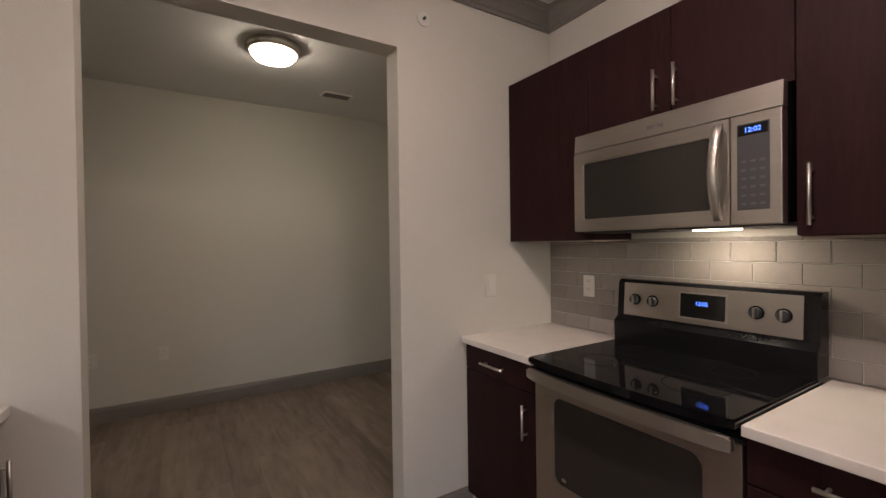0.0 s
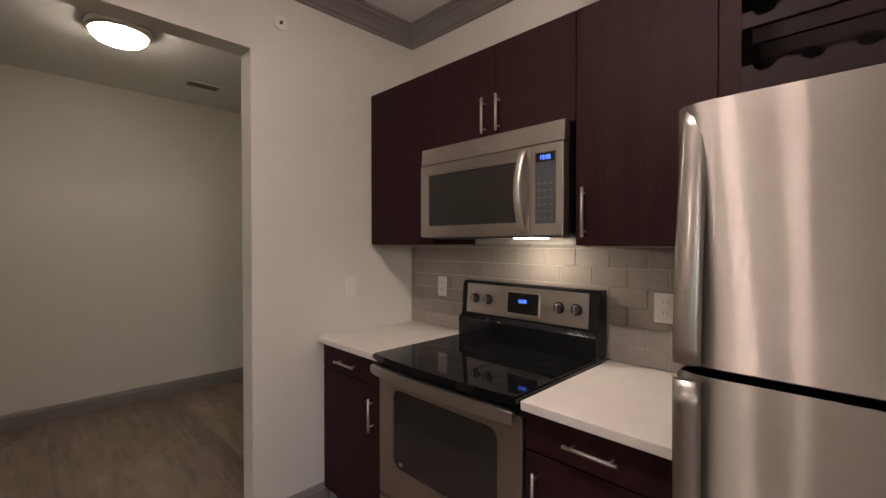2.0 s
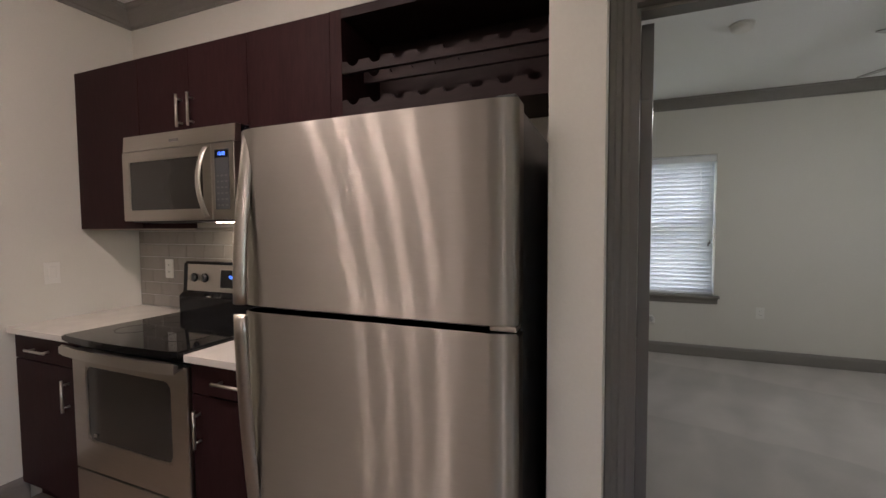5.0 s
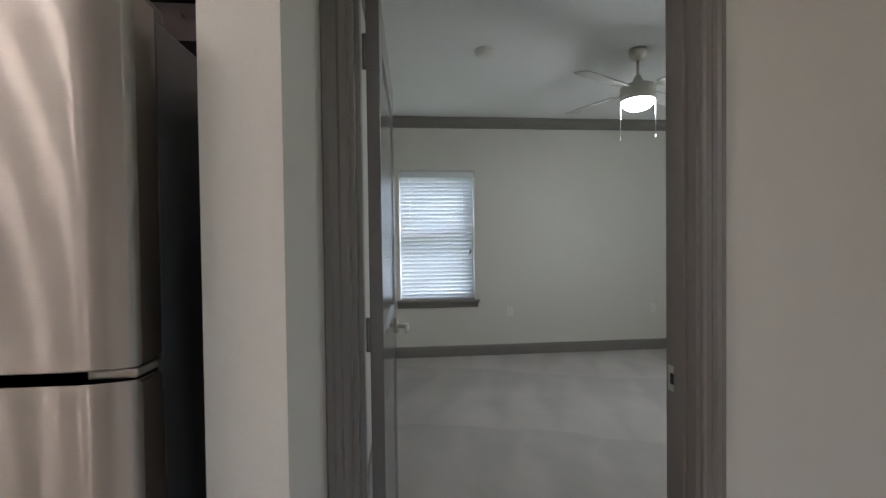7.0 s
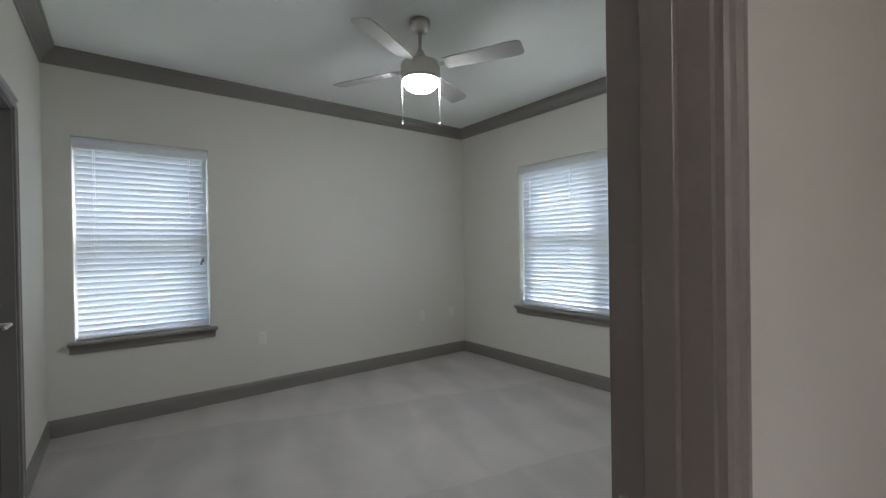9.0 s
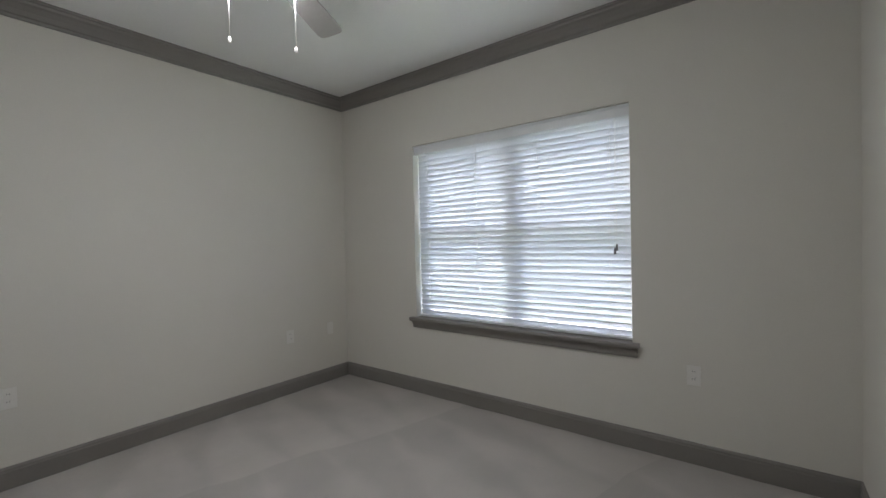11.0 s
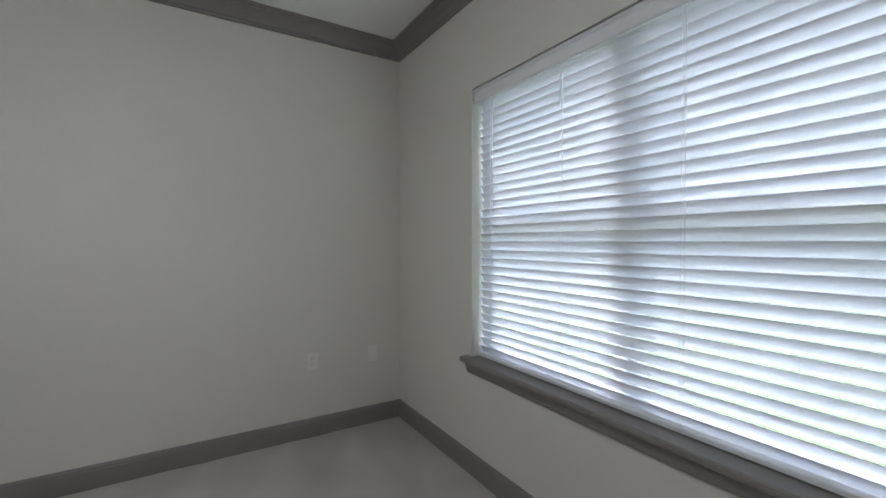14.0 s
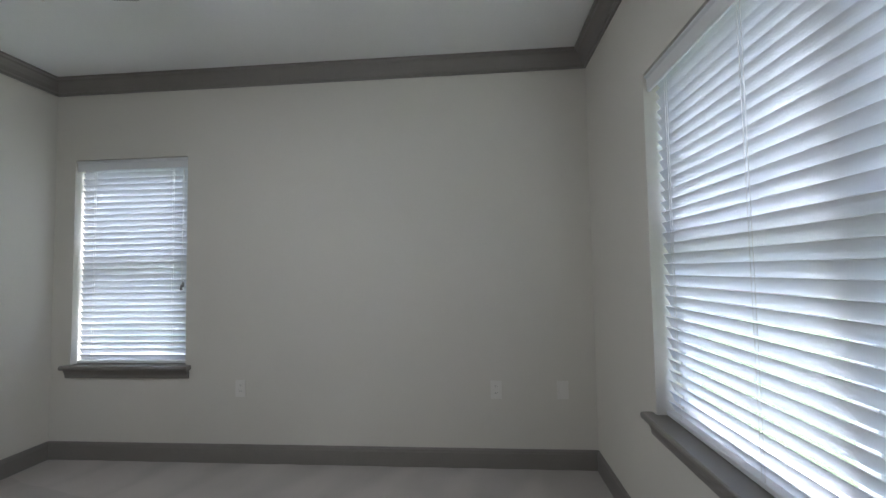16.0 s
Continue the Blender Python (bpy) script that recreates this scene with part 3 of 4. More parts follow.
# ---- fixtures on walls and ceilings ----
def plate(kind, at, normal, width=0.072, gangs=1):
    """Wall plate with switch or outlet faces; normal: '-x', '-y' or '+y'."""
    x, y, z = at
    rot = {"-y": 0, "-x": -90, "+y": 180, "+x": 90}[normal]
    m = Matrix.Translation(at) @ Matrix.Rotation(radians(rot), 4, "Z")
    t = thing("wall_outlet" if kind == "outlet" else "light_switch", at, "white plastic wall outlet plate" if kind == "outlet" else "white plastic light switch plate on the wall", "outlet" if kind == "outlet" else "light switch")

    def lp(nm, bm, material, par):
        bmesh.ops.transform(bm, matrix=m, verts=bm.verts)
        return part(nm, bm, material, par)
    w = width * (1 if gangs == 1 else 1.65)
    pl = lp("plate", box(-w / 2, w / 2, -0.006, 0, -0.058, 0.058, 0.0025), PLAST, t)
    for g in range(gangs):
        c = (g - (gangs - 1) / 2) * 0.046
        if kind == "outlet":
            for dz in (-0.021, 0.021):
                f = lp("receptacle", box(c - 0.0165, c + 0.0165, -0.008, -0.004, dz - 0.014, dz + 0.014, 0.002), PLAST, pl)
                lp("slots", box(c - 0.007, c - 0.005, -0.0085, -0.007, dz - 0.002, dz + 0.007, bm=box(c + 0.005, c + 0.007, -0.0085, -0.007, dz - 0.002, dz + 0.006)), BLACK, f)
        else:
            lp("rocker", box(c - 0.0165, c + 0.0165, -0.009, -0.004, -0.034, 0.034, 0.002), PLAST, pl)
    return t


TX = 2.038     # face of the backsplash tiles
plate("outlet", (TX - 0.001, 1.568, 1.155), "-x")
plate("outlet", (TX - 0.001, 0.35, 1.158), "-x", width=0.084)
plate("switch", (1.583, KY, 1.166), "-y")
for y in (-2.337, -4.092):
    plate("outlet", (BX1, y, 0.505), "-x")
plate("switch", (BX1, -4.522, 0.505), "-x")
plate("outlet", (2.43, BY0, 0.515), "+y")
plate("outlet", (0.02, HY, 0.5), "-y")
plate("outlet", (-0.46, HY, 0.5), "-y")


def flush_lamp(at, opal=LAMPH):
    t = thing("ceiling_lamp", at, "round flush ceiling lamp, bronze ring, lit opal bowl", "ceiling lamp")
    part("ring", lathe([(0, 0), (0.165, 0), (0.17, -0.012), (0.17, -0.04), (0.158, -0.052), (0.145, -0.052), (0.14, -0.03), (0, -0.03)], at, 40), NICKEL, t)
    part("bowl", lathe([(0.146, -0.048), (0.142, -0.066), (0.12, -0.088), (0.085, -0.102), (0.04, -0.109), (0, -0.11)], at, 40), opal, t, "lit opal glass bowl")


flush_lamp((0.715, 3.06, CH))


def ceiling_vent(at):
    t = thing("ceiling_vent", at, "white metal ceiling air vent with louvres", "air vent")
    x, y, z = at
    bm = box(x - 0.13, x + 0.13, y - 0.065, y - 0.05, z - 0.008, z, 0.002)
    box(x - 0.13, x + 0.13, y + 0.05, y + 0.065, z - 0.008, z, 0.002, bm)
    box(x - 0.13, x - 0.115, y - 0.05, y + 0.05, z - 0.008, z, 0.002, bm)
    box(x + 0.115, x + 0.13, y - 0.05, y + 0.05, z - 0.008, z, 0.002, bm)
    part("frame", bm, PLAST, t)
    part("backing", box(x - 0.115, x + 0.115, y - 0.05, y + 0.05, z - 0.003, z - 0.001), BLACK, t)
    for i in range(7):
        yy = y - 0.042 + i * 0.014
        part("slat", prism([(yy - 0.005, z - 0.003), (yy + 0.004, z - 0.009), (yy + 0.005, z - 0.008), (yy - 0.004, z - 0.002)], "x", x - 0.115, x + 0.115), INK, t)


ceiling_vent((1.37, 3.77, CH))


def smoke_alarm(at):
    t = thing("smoke_alarm", at, "round white smoke alarm on the ceiling", "smoke alarm")
    part("base", lathe([(0, 0), (0.075, 0), (0.075, -0.012), (0.07, -0.014), (0, -0.014)], at, 32), PLAST, t)
    part("cover", lathe([(0.066, -0.014), (0.064, -0.032), (0.045, -0.045), (0.02, -0.048), (0, -0.048)], at, 32), PLAST, t)


smoke_alarm((3.72, -1.725, CH))


def wall_sprinkler(at):
    t = thing("wall_sprinkler", at, "small round white sidewall sprinkler above the opening", "sprinkler")
    x, y, z = at
    part("escutcheon", rod((x, y, z), (x, y - 0.008, z), 0.034, 24), PLAST, t)
    part("head", rod((x, y - 0.008, z), (x, y - 0.02, z), 0.007, 12), GREYM, t)


wall_sprinkler((1.19, KY, 2.49))


def ceiling_fan(at):
    """Four-blade fan with light, at rest."""
    t = thing("ceiling_fan", at, "brushed nickel ceiling fan, four silver blades, lit bowl", "ceiling fan")
    x, y, z = at
    part("canopy", lathe([(0, 0), (0.062, 0), (0.066, -0.025), (0.062, -0.05), (0.045, -0.072), (0.02, -0.08), (0, -0.08)], at), NICKEL, t)
    part("downrod", rod((x, y, z - 0.075), (x, y, z - 0.215), 0.0105, 16), NICKEL, t)
    part("collar", lathe([(0, -0.185), (0.018, -0.187), (0.024, -0.2), (0.036, -0.225), (0.04, -0.245), (0.044, -0.258), (0, -0.258)], at), NICKEL, t)
    mo = part("motor_housing", lathe([(0, -0.252), (0.045, -0.254), (0.1, -0.264), (0.12, -0.274), (0.124, -0.285), (0.124, -0.34), (0.118, -0.352), (0.118, -0.37), (0, -0.37)], at, 40), NICKEL, t)
    part("light_rim", lathe([(0.116, -0.365), (0.121, -0.368), (0.121, -0.382), (0.113, -0.385), (0.113, -0.37)], at, 40), NICKEL, mo)
    part("light_bowl", lathe([(0.114, -0.38), (0.111, -0.398), (0.097, -0.418), (0.072, -0.435), (0.038, -0.447), (0, -0.45)], at, 40), LAMP, t, "lit opal glass bowl")
    for i in range(4):
        ang = radians(28 + 90 * i)
        m = Matrix.Translation((x, y, z - 0.3)) @ Matrix.Rotation(ang, 4, "Z") @ Matrix.Rotation(radians(-12), 4, "X")
        own = bmesh.new()
        outline = [(0.17, -0.05), (0.3, -0.058), (0.55, -0.066), (0.62, -0.066), (0.645, -0.058), (0.655, -0.04), (0.655, 0.04), (0.645, 0.058), (0.62, 0.066), (0.55, 0.066), (0.3, 0.058), (0.17, 0.05)]
        own = prism(outline, "z", -0.003, 0.003)
        bmesh.ops.transform(own, matrix=m, verts=own.verts)
        bl = part("blade", own, BLADE, t, "silver-grey fan blade")
        arm = box(0.11, 0.25, -0.02, 0.02, 0.003, 0.008, 0.002)
        bmesh.ops.transform(arm, matrix=m, verts=arm.verts)
        part("blade_bracket", arm, NICKEL, bl)
    for dx, dy, ln in ((-0.067, -0.098, 0.31), (0.067, 0.098, 0.3)):
        ch = part("pull_chain", rod((x + dx, y + dy, z - 0.33), (x + dx, y + dy, z - 0.34 - ln), 0.002, 6), NICKEL, t)
        part("fob", lathe([(0, 0.012), (0.005, 0.01), (0.006, -0.008), (0, -0.012)], (x + dx, y + dy, z - 0.345 - ln), 10), PLAST, ch)


ceiling_fan((3.63, -2.86, CH))


def track_light(a, b, n):
    """Ceiling track whose lamps light the kitchen and streak the refrigerator."""
    a, b = Vector(a), Vector(b)
    t = thing("track_light", (a + b) / 2, "nickel ceiling track light with lit spot heads", "track light")
    part("track", box(a.x - 0.02, a.x + 0.02, a.y, b.y, a.z - 0.03, a.z, 0.003), NICKEL, t)
    for i in range(n):
        p = a.lerp(b, (i + 0.5) / n) - Vector((0, 0, 0.03))
        part("stem", rod(p, p - Vector((0, 0, 0.06)), 0.008), NICKEL, t)
        h = part("spot_head", lathe([(0, -0.058), (0.03, -0.06), (0.044, -0.07), (0.046, -0.165), (0.043, -0.165), (0.041, -0.078), (0, -0.072)], p, 24), NICKEL, t)
        part("lamp", lathe([(0, -0.128), (0.036, -0.128), (0.037, -0.16), (0.034, -0.178), (0.022, -0.19), (0, -0.194)], p, 20), BULB, h, "lit bulb")


track_light((0.7, -0.09, CH), (0.7, 0.73, CH), 4)
flush_lamp((-2.6, 0.8, CH), LAMPK)
# extra lamp out of view, added as warm fill on the doorway side
flush_lamp((-2.2, -1.8, CH), LAMPK)

# ---- kitchen ----
UX, UB, UT = 1.727, 1.40, 2.265


def bar_pull(p, q, out, par):
    """Bar handle from p to q standing out along out."""
    p, q, out = Vector(p), Vector(q), Vector(out)
    d = (q - p).normalized()
    bm = rod(p + out, q + out, 0.006, 12)
    for c in (p + d * 0.022, q - d * 0.022):
        rod(c, c + out, 0.0048, 10, bm)
    return part("handle", bm, NICKEL, par, "satin nickel bar handle")


def cabinet(name, label, y0, y1, z0, z1, x0, x1, fronts, toe=False, top=True):
    """fronts: (y0, y1, z0, z1, handle ends as (y, z) pairs). The front face looks to -x."""
    t = thing(name, ((x0 + x1) / 2, (y0 + y1) / 2, 0 if toe else z0), label, "cabinet", "kitchen cabinets")
    zb = z0 + (0.1 if toe else 0)
    part("body", box(x0 + 0.02, x1, y0 + 0.0008, y1 - 0.0008, zb, z1, 0.001), WOOD, t)
    if not toe and z0 < 1.5:
        part("underside", box(x0 + 0.03, x1 - 0.01, y0 + 0.004, y1 - 0.004, z0 - 0.007, z0 - 0.0005), MAPLE, t, "pale unfinished underside")
    if toe:
        part("toe_kick", box(x0 + 0.075, x0 + 0.09, y0 + 0.001, y1 - 0.001, 0, zb), WOOD, t)
    for a, b, c, d, h in fronts:
        f = part("drawer_front" if d - c < 0.25 else "door", box(x0, x0 + 0.0185, a + 0.0015, b - 0.0015, c + 0.0015, d - 0.0015, 0.0015), WOOD, t)
        if h:
            bar_pull((x0, *h[0]), (x0, *h[1]), (-0.03, 0, 0), f)
    return t


XB = KX - 0.012
cabinet("wall_cabinet", "dark espresso wall cabinet in the wall corner", 1.312, 1.822, UB, UT, UX, XB, [(1.312, 1.822, UB, UT, None)])
solid("filler_strip", box(UX + 0.002, UX + 0.02, 1.8225, KY - 0.001, UB, UT), WOOD, "dark espresso filler strip beside the cabinet", "filler", "")
cabinet("wall_cabinet", "dark espresso two-door wall cabinet above the microwave", 0.565, 1.3115, 1.862, UT, UX, XB,
        [(0.937, 1.3115, 1.862, UT, ((0.991, 1.885), (0.991, 2.04))), (0.565, 0.937, 1.862, UT, ((0.913, 1.885), (0.913, 2.04)))])
cabinet("wall_cabinet", "tall dark espresso wall cabinet between microwave and wine rack", 0.117, 0.5645, UB, UT, UX, XB, [(0.117, 0.5645, UB, UT, ((0.525, 1.43), (0.525, 1.61)))])


def wine_rack():
    y0, y1, z0 = -0.8125, 0.1165, 1.836
    t = thing("wine_rack", ((UX + XB) / 2, (y0 + y1) / 2, z0), "dark espresso wine rack cabinet with scalloped rails, empty", "wine rack", "kitchen cabinets")
    part("side", box(UX, XB, y1 - 0.055, y1, z0, UT, 0.001), WOOD, t)
    part("side", box(UX, XB, y0, y0 + 0.055, z0, UT, 0.001), WOOD, t)
    part("bottom", box(UX, XB, y0 + 0.055, y1 - 0.055, z0, z0 + 0.018), WOODSHADE, t)
    part("top", box(UX, XB, y0 + 0.055, y1 - 0.055, UT - 0.037, UT), WOODSHADE, t)
    part("back", box(XB - 0.01, XB - 0.001, y0 + 0.055, y1 - 0.055, z0 + 0.018, UT - 0.037), WOODSHADE, t)
    a, b = y0 + 0.055, y1 - 0.055
    n, r = 8, 0.026

    def rail(x, zb, zt):
        pts = [(a, zb), (b, zb), (b, zt)]
        step = (b - a) / n
        for i in range(n - 1, -1, -1):
            c = a + (i + 0.5) * step
            pts += [(c + r * math.cos(k * math.pi / 8), zt - r * math.sin(k * math.pi / 8) * 0.8) for k in range(9)]
        pts.append((a, zt))
        part("rail", prism(pts, "x", x, x + 0.018), WOODSHADE, t, "scalloped bottle rail")
    for zb, zt in ((1.8545, 1.906), (2.012, 2.057)):
        rail(UX + 0.002, zb, zt)
        rail(UX + 0.16, zb + 0.012, zt + 0.012)


wine_rack()

BF = 1.415     # base cabinet fronts
cabinet("base_cabinet", "dark espresso base cabinet with one drawer and door by the wall", 1.334, KY - 0.004, 0, 0.882, BF, XB,
        [(1.334, 1.846, 0.755, 0.878, ((1.692, 0.812), (1.525, 0.812))), (1.334, 1.846, 0.104, 0.752, ((1.395, 0.55), (1.395, 0.70)))], toe=True)
cabinet("base_cabinet", "dark espresso base cabinet with one drawer and door by the refrigerator", 0.103, 0.57, 0, 0.882, BF, XB,
        [(0.103, 0.57, 0.755, 0.878, ((0.425, 0.818), (0.265, 0.818))), (0.103, 0.57, 0.104, 0.752, ((0.525, 0.55), (0.525, 0.70)))], toe=True)
solid("countertop", box(1.385, XB, 1.334, KY - 0.002, 0.884, 0.914, 0.003), QUARTZ, "white quartz countertop beside the stove", "countertop")
solid("countertop", box(1.385, XB, 0.1, 0.57, 0.884, 0.914, 0.003), QUARTZ, "white quartz countertop between stove and refrigerator", "countertop")


def refrigerator():
    y0, y1, xf, xb = -0.757, 0.083, 1.285, 1.98
    t = thing("refrigerator", ((xf + xb) / 2, (y0 + y1) / 2, 0), "stainless steel top-freezer refrigerator with bowed doors", "refrigerator")
    part("body", box(xf + 0.012, xb, y0 + 0.004, y1 - 0.004, 0.03, 1.672, 0.006), GREYM, t, "dark grey painted cabinet sides")
    part("base_grille", box(xf + 0.03, xf + 0.045, y0 + 0.01, y1 - 0.01, 0.005, 0.055, 0.002), BLACK, t)

    def bowed(z0, z1, name):
        turn = [(xf - 0.042 - 0.018 * math.sin(math.pi / 2 * k / 10), 0.075 * k / 10) for k in range(11)]
        pts = [(xf + 0.005, y0)] + [(x, y0 + d) for x, d in turn] + [(x, y1 - d) for x, d in turn[::-1]] + [(xf + 0.005, y1)]
        own = prism(pts, "z", z0, z1, smooth=True)
        bmesh.ops.bevel(own, geom=[e for e in own.edges if abs(e.verts[0].co.z - e.verts[1].co.z) < 1e-6], offset=0.005, segments=3, affect="EDGES")
        own.normal_update()
        for f in own.faces:
            f.smooth = abs(f.normal.z) < 0.15 and abs(f.normal.y) < 0.6
        return part(name, own, STEEL, t, "bowed brushed steel door")
    top = bowed(1.166, 1.686, "freezer_door")
    low = bowed(0.062, 1.148, "fridge_door")

    def handle(za, zb, far, par):
        """Bowed grip on the hinge-free edge, widest from the door at its middle."""
        own = bmesh.new()
        rings = []
        n = 16
        for i in range(n + 1):
            u = i / n
            z = za + (zb - za) * u
            bow = math.sin(math.pi / 2 * (u if far else 1 - u))
            c = xf - 0.038 - 0.052 * bow
            w, d = 0.025, 0.012
            ring = []
            for k in range(10):
                a = 2 * math.pi * k / 10
                ring.append(own.verts.new((c + d * math.cos(a), y1 - 0.03 + w * math.sin(a), z)))
            rings.append(ring)
        for p, q in zip(rings, rings[1:]):
            for k in range(10):
                own.faces.new((p[k], p[(k + 1) % 10], q[(k + 1) % 10], q[k])).smooth = True
        own.faces.new(rings[0])
        own.faces.new(rings[-1][::-1])
        box(xf - 0.05, xf - 0.02, y1 - 0.042, y1 - 0.018, za, za + 0.03, 0.004, own)
        box(xf - 0.05, xf - 0.02, y1 - 0.042, y1 - 0.018, zb - 0.03, zb, 0.004, own)
        part("handle", own, STEELF, par, "bowed steel handle")
    handle(1.175, 1.675, False, top)
    handle(0.36, 1.143, True, low)
    part("hinge_cover", box(xf - 0.03, xf + 0.05, y0 + 0.01, y0 + 0.06, 1.672, 1.7, 0.006), GREYM, t)
    part("middle_hinge", box(xf - 0.045, xf + 0.01, y0 + 0.006, y0 + 0.07, 1.15, 1.164, 0.003), NICKEL, t)
    part("gasket", box(xf + 0.004, xf + 0.012, y0 + 0.01, y1 - 0.01, 0.06, 1.68), BLACK, t)


refrigerator()


def writing(text, at, size, material, par, label):
    """Centred upright lettering that faces -x, as a thin mesh."""
    cu = bpy.data.curves.new("writing", "FONT")
    cu.body, cu.size, cu.extrude, cu.align_x = text, size, 0.0004, "CENTER"
    tmp = bpy.data.objects.new("writing", cu)
    me = bpy.data.meshes.new_from_object(tmp)
    bpy.data.objects.remove(tmp)
    me.transform(Matrix(((0, 0, -1, at[0]), (-1, 0, 0, at[1]), (0, 1, 0, at[2]), (0, 0, 0, 1))))
    me.materials.clear()
    me.materials.append(material)
    ob = new("clock_digits", me)
    ob.parent = par
    ob.location = -ORG.get(par.name, Vector())
    return tagged(ob, label)


def microwave():
    y0, y1, z0, z1, xf = 0.57, 1.33, 1.437, 1.855, 1.648
    t = thing("microwave", ((xf + XB) / 2, (y0 + y1) / 2, z0), "stainless steel over-range microwave, clock lit blue", "microwave")
    part("case", box(xf + 0.04, XB, y0 + 0.003, y1 - 0.003, z0 + 0.004, z1 + 0.003, 0.003), BLACK, t, "black metal case")
    part("top_grille", prism([(xf + 0.006, z1 - 0.075), (xf + 0.04, z1 - 0.075), (xf + 0.04, z1), (xf + 0.012, z1)], "y", y0, y1), STEELF, t, "steel vent strip")
    yd = 0.709
    zt = z1 - 0.079
    wy0, wy1, wz0, wz1 = 0.768, 1.278, z0 + 0.052, zt - 0.05
    own = ring_frame(xf, xf + 0.04, yd, y1, z0, zt, wy0, wy1, wz0, wz1)
    d = part("door", own, STEELF, t, "steel door frame")
    part("window", box(xf + 0.006, xf + 0.03, wy0 - 0.002, wy1 + 0.002, wz0 - 0.002, wz1 + 0.002), MWGLASS, d, "smoked door window")
    # bowed grip
    own = bmesh.new()
    rings = []
    for i in range(15):
        u = i / 14
        z = z0 + 0.015 + u * (zt - z0 - 0.03)
        c = xf - 0.004 - 0.042 * math.sin(math.pi * u) ** 0.8
        rings.append([own.verts.new((c + 0.007 * math.cos(k * math.pi / 5), yd + 0.03 + 0.015 * math.sin(k * math.pi / 5), z)) for k in range(10)])
    for p, q in zip(rings, rings[1:]):
        for k in range(10):
            own.faces.new((p[k], p[(k + 1) % 10], q[(k + 1) % 10], q[k])).smooth = True
    own.faces.new(rings[0])
    own.faces.new(rings[-1][::-1])
    part("handle", own, NICKEL, d, "bowed polished handle")
    pn = part("control_panel", box(xf, xf + 0.04, y0, yd - 0.003, z0, zt, 0.003), STEELF, t, "steel control panel")
    kp = part("keypad", box(xf - 0.002, xf + 0.004, 0.6, 0.686, z0 + 0.045, zt - 0.03, 0.001), GREYM, pn)
    part("display", box(xf - 0.003, xf, 0.604, 0.682, zt - 0.066, zt - 0.034), BLACKG, pn)
    writing("12:02", (xf - 0.0036, 0.643, zt - 0.057), 0.021, BLUE, pn, "lit blue clock digits")
    for r in range(6):
        for c in range(3):
            part("key", box(xf - 0.0028, xf - 0.0018, 0.611 + c * 0.025, 0.625 + c * 0.025, z0 + 0.06 + r * 0.026, z0 + 0.067 + r * 0.026), KEY, kp)
    part("badge", box(xf + 0.0065, xf + 0.0095, 0.93, 0.99, z1 - 0.048, z1 - 0.036), INK, t)
    part("underside", box(xf + 0.03, XB - 0.02, y0 + 0.02, y1 - 0.02, z0 - 0.006, z0 + 0.004, 0.002), GREYM, t)
    part("task_lamp", box(1.84, 1.9, 0.78, 0.92, z0 - 0.009, z0 - 0.0055), UNDER, t, "lit lamp over the cooktop")
    part("filter", box(xf + 0.06, xf + 0.2, 0.98, 1.28, z0 - 0.009, z0 - 0.0055, 0.001), GREYM, t)


microwave()


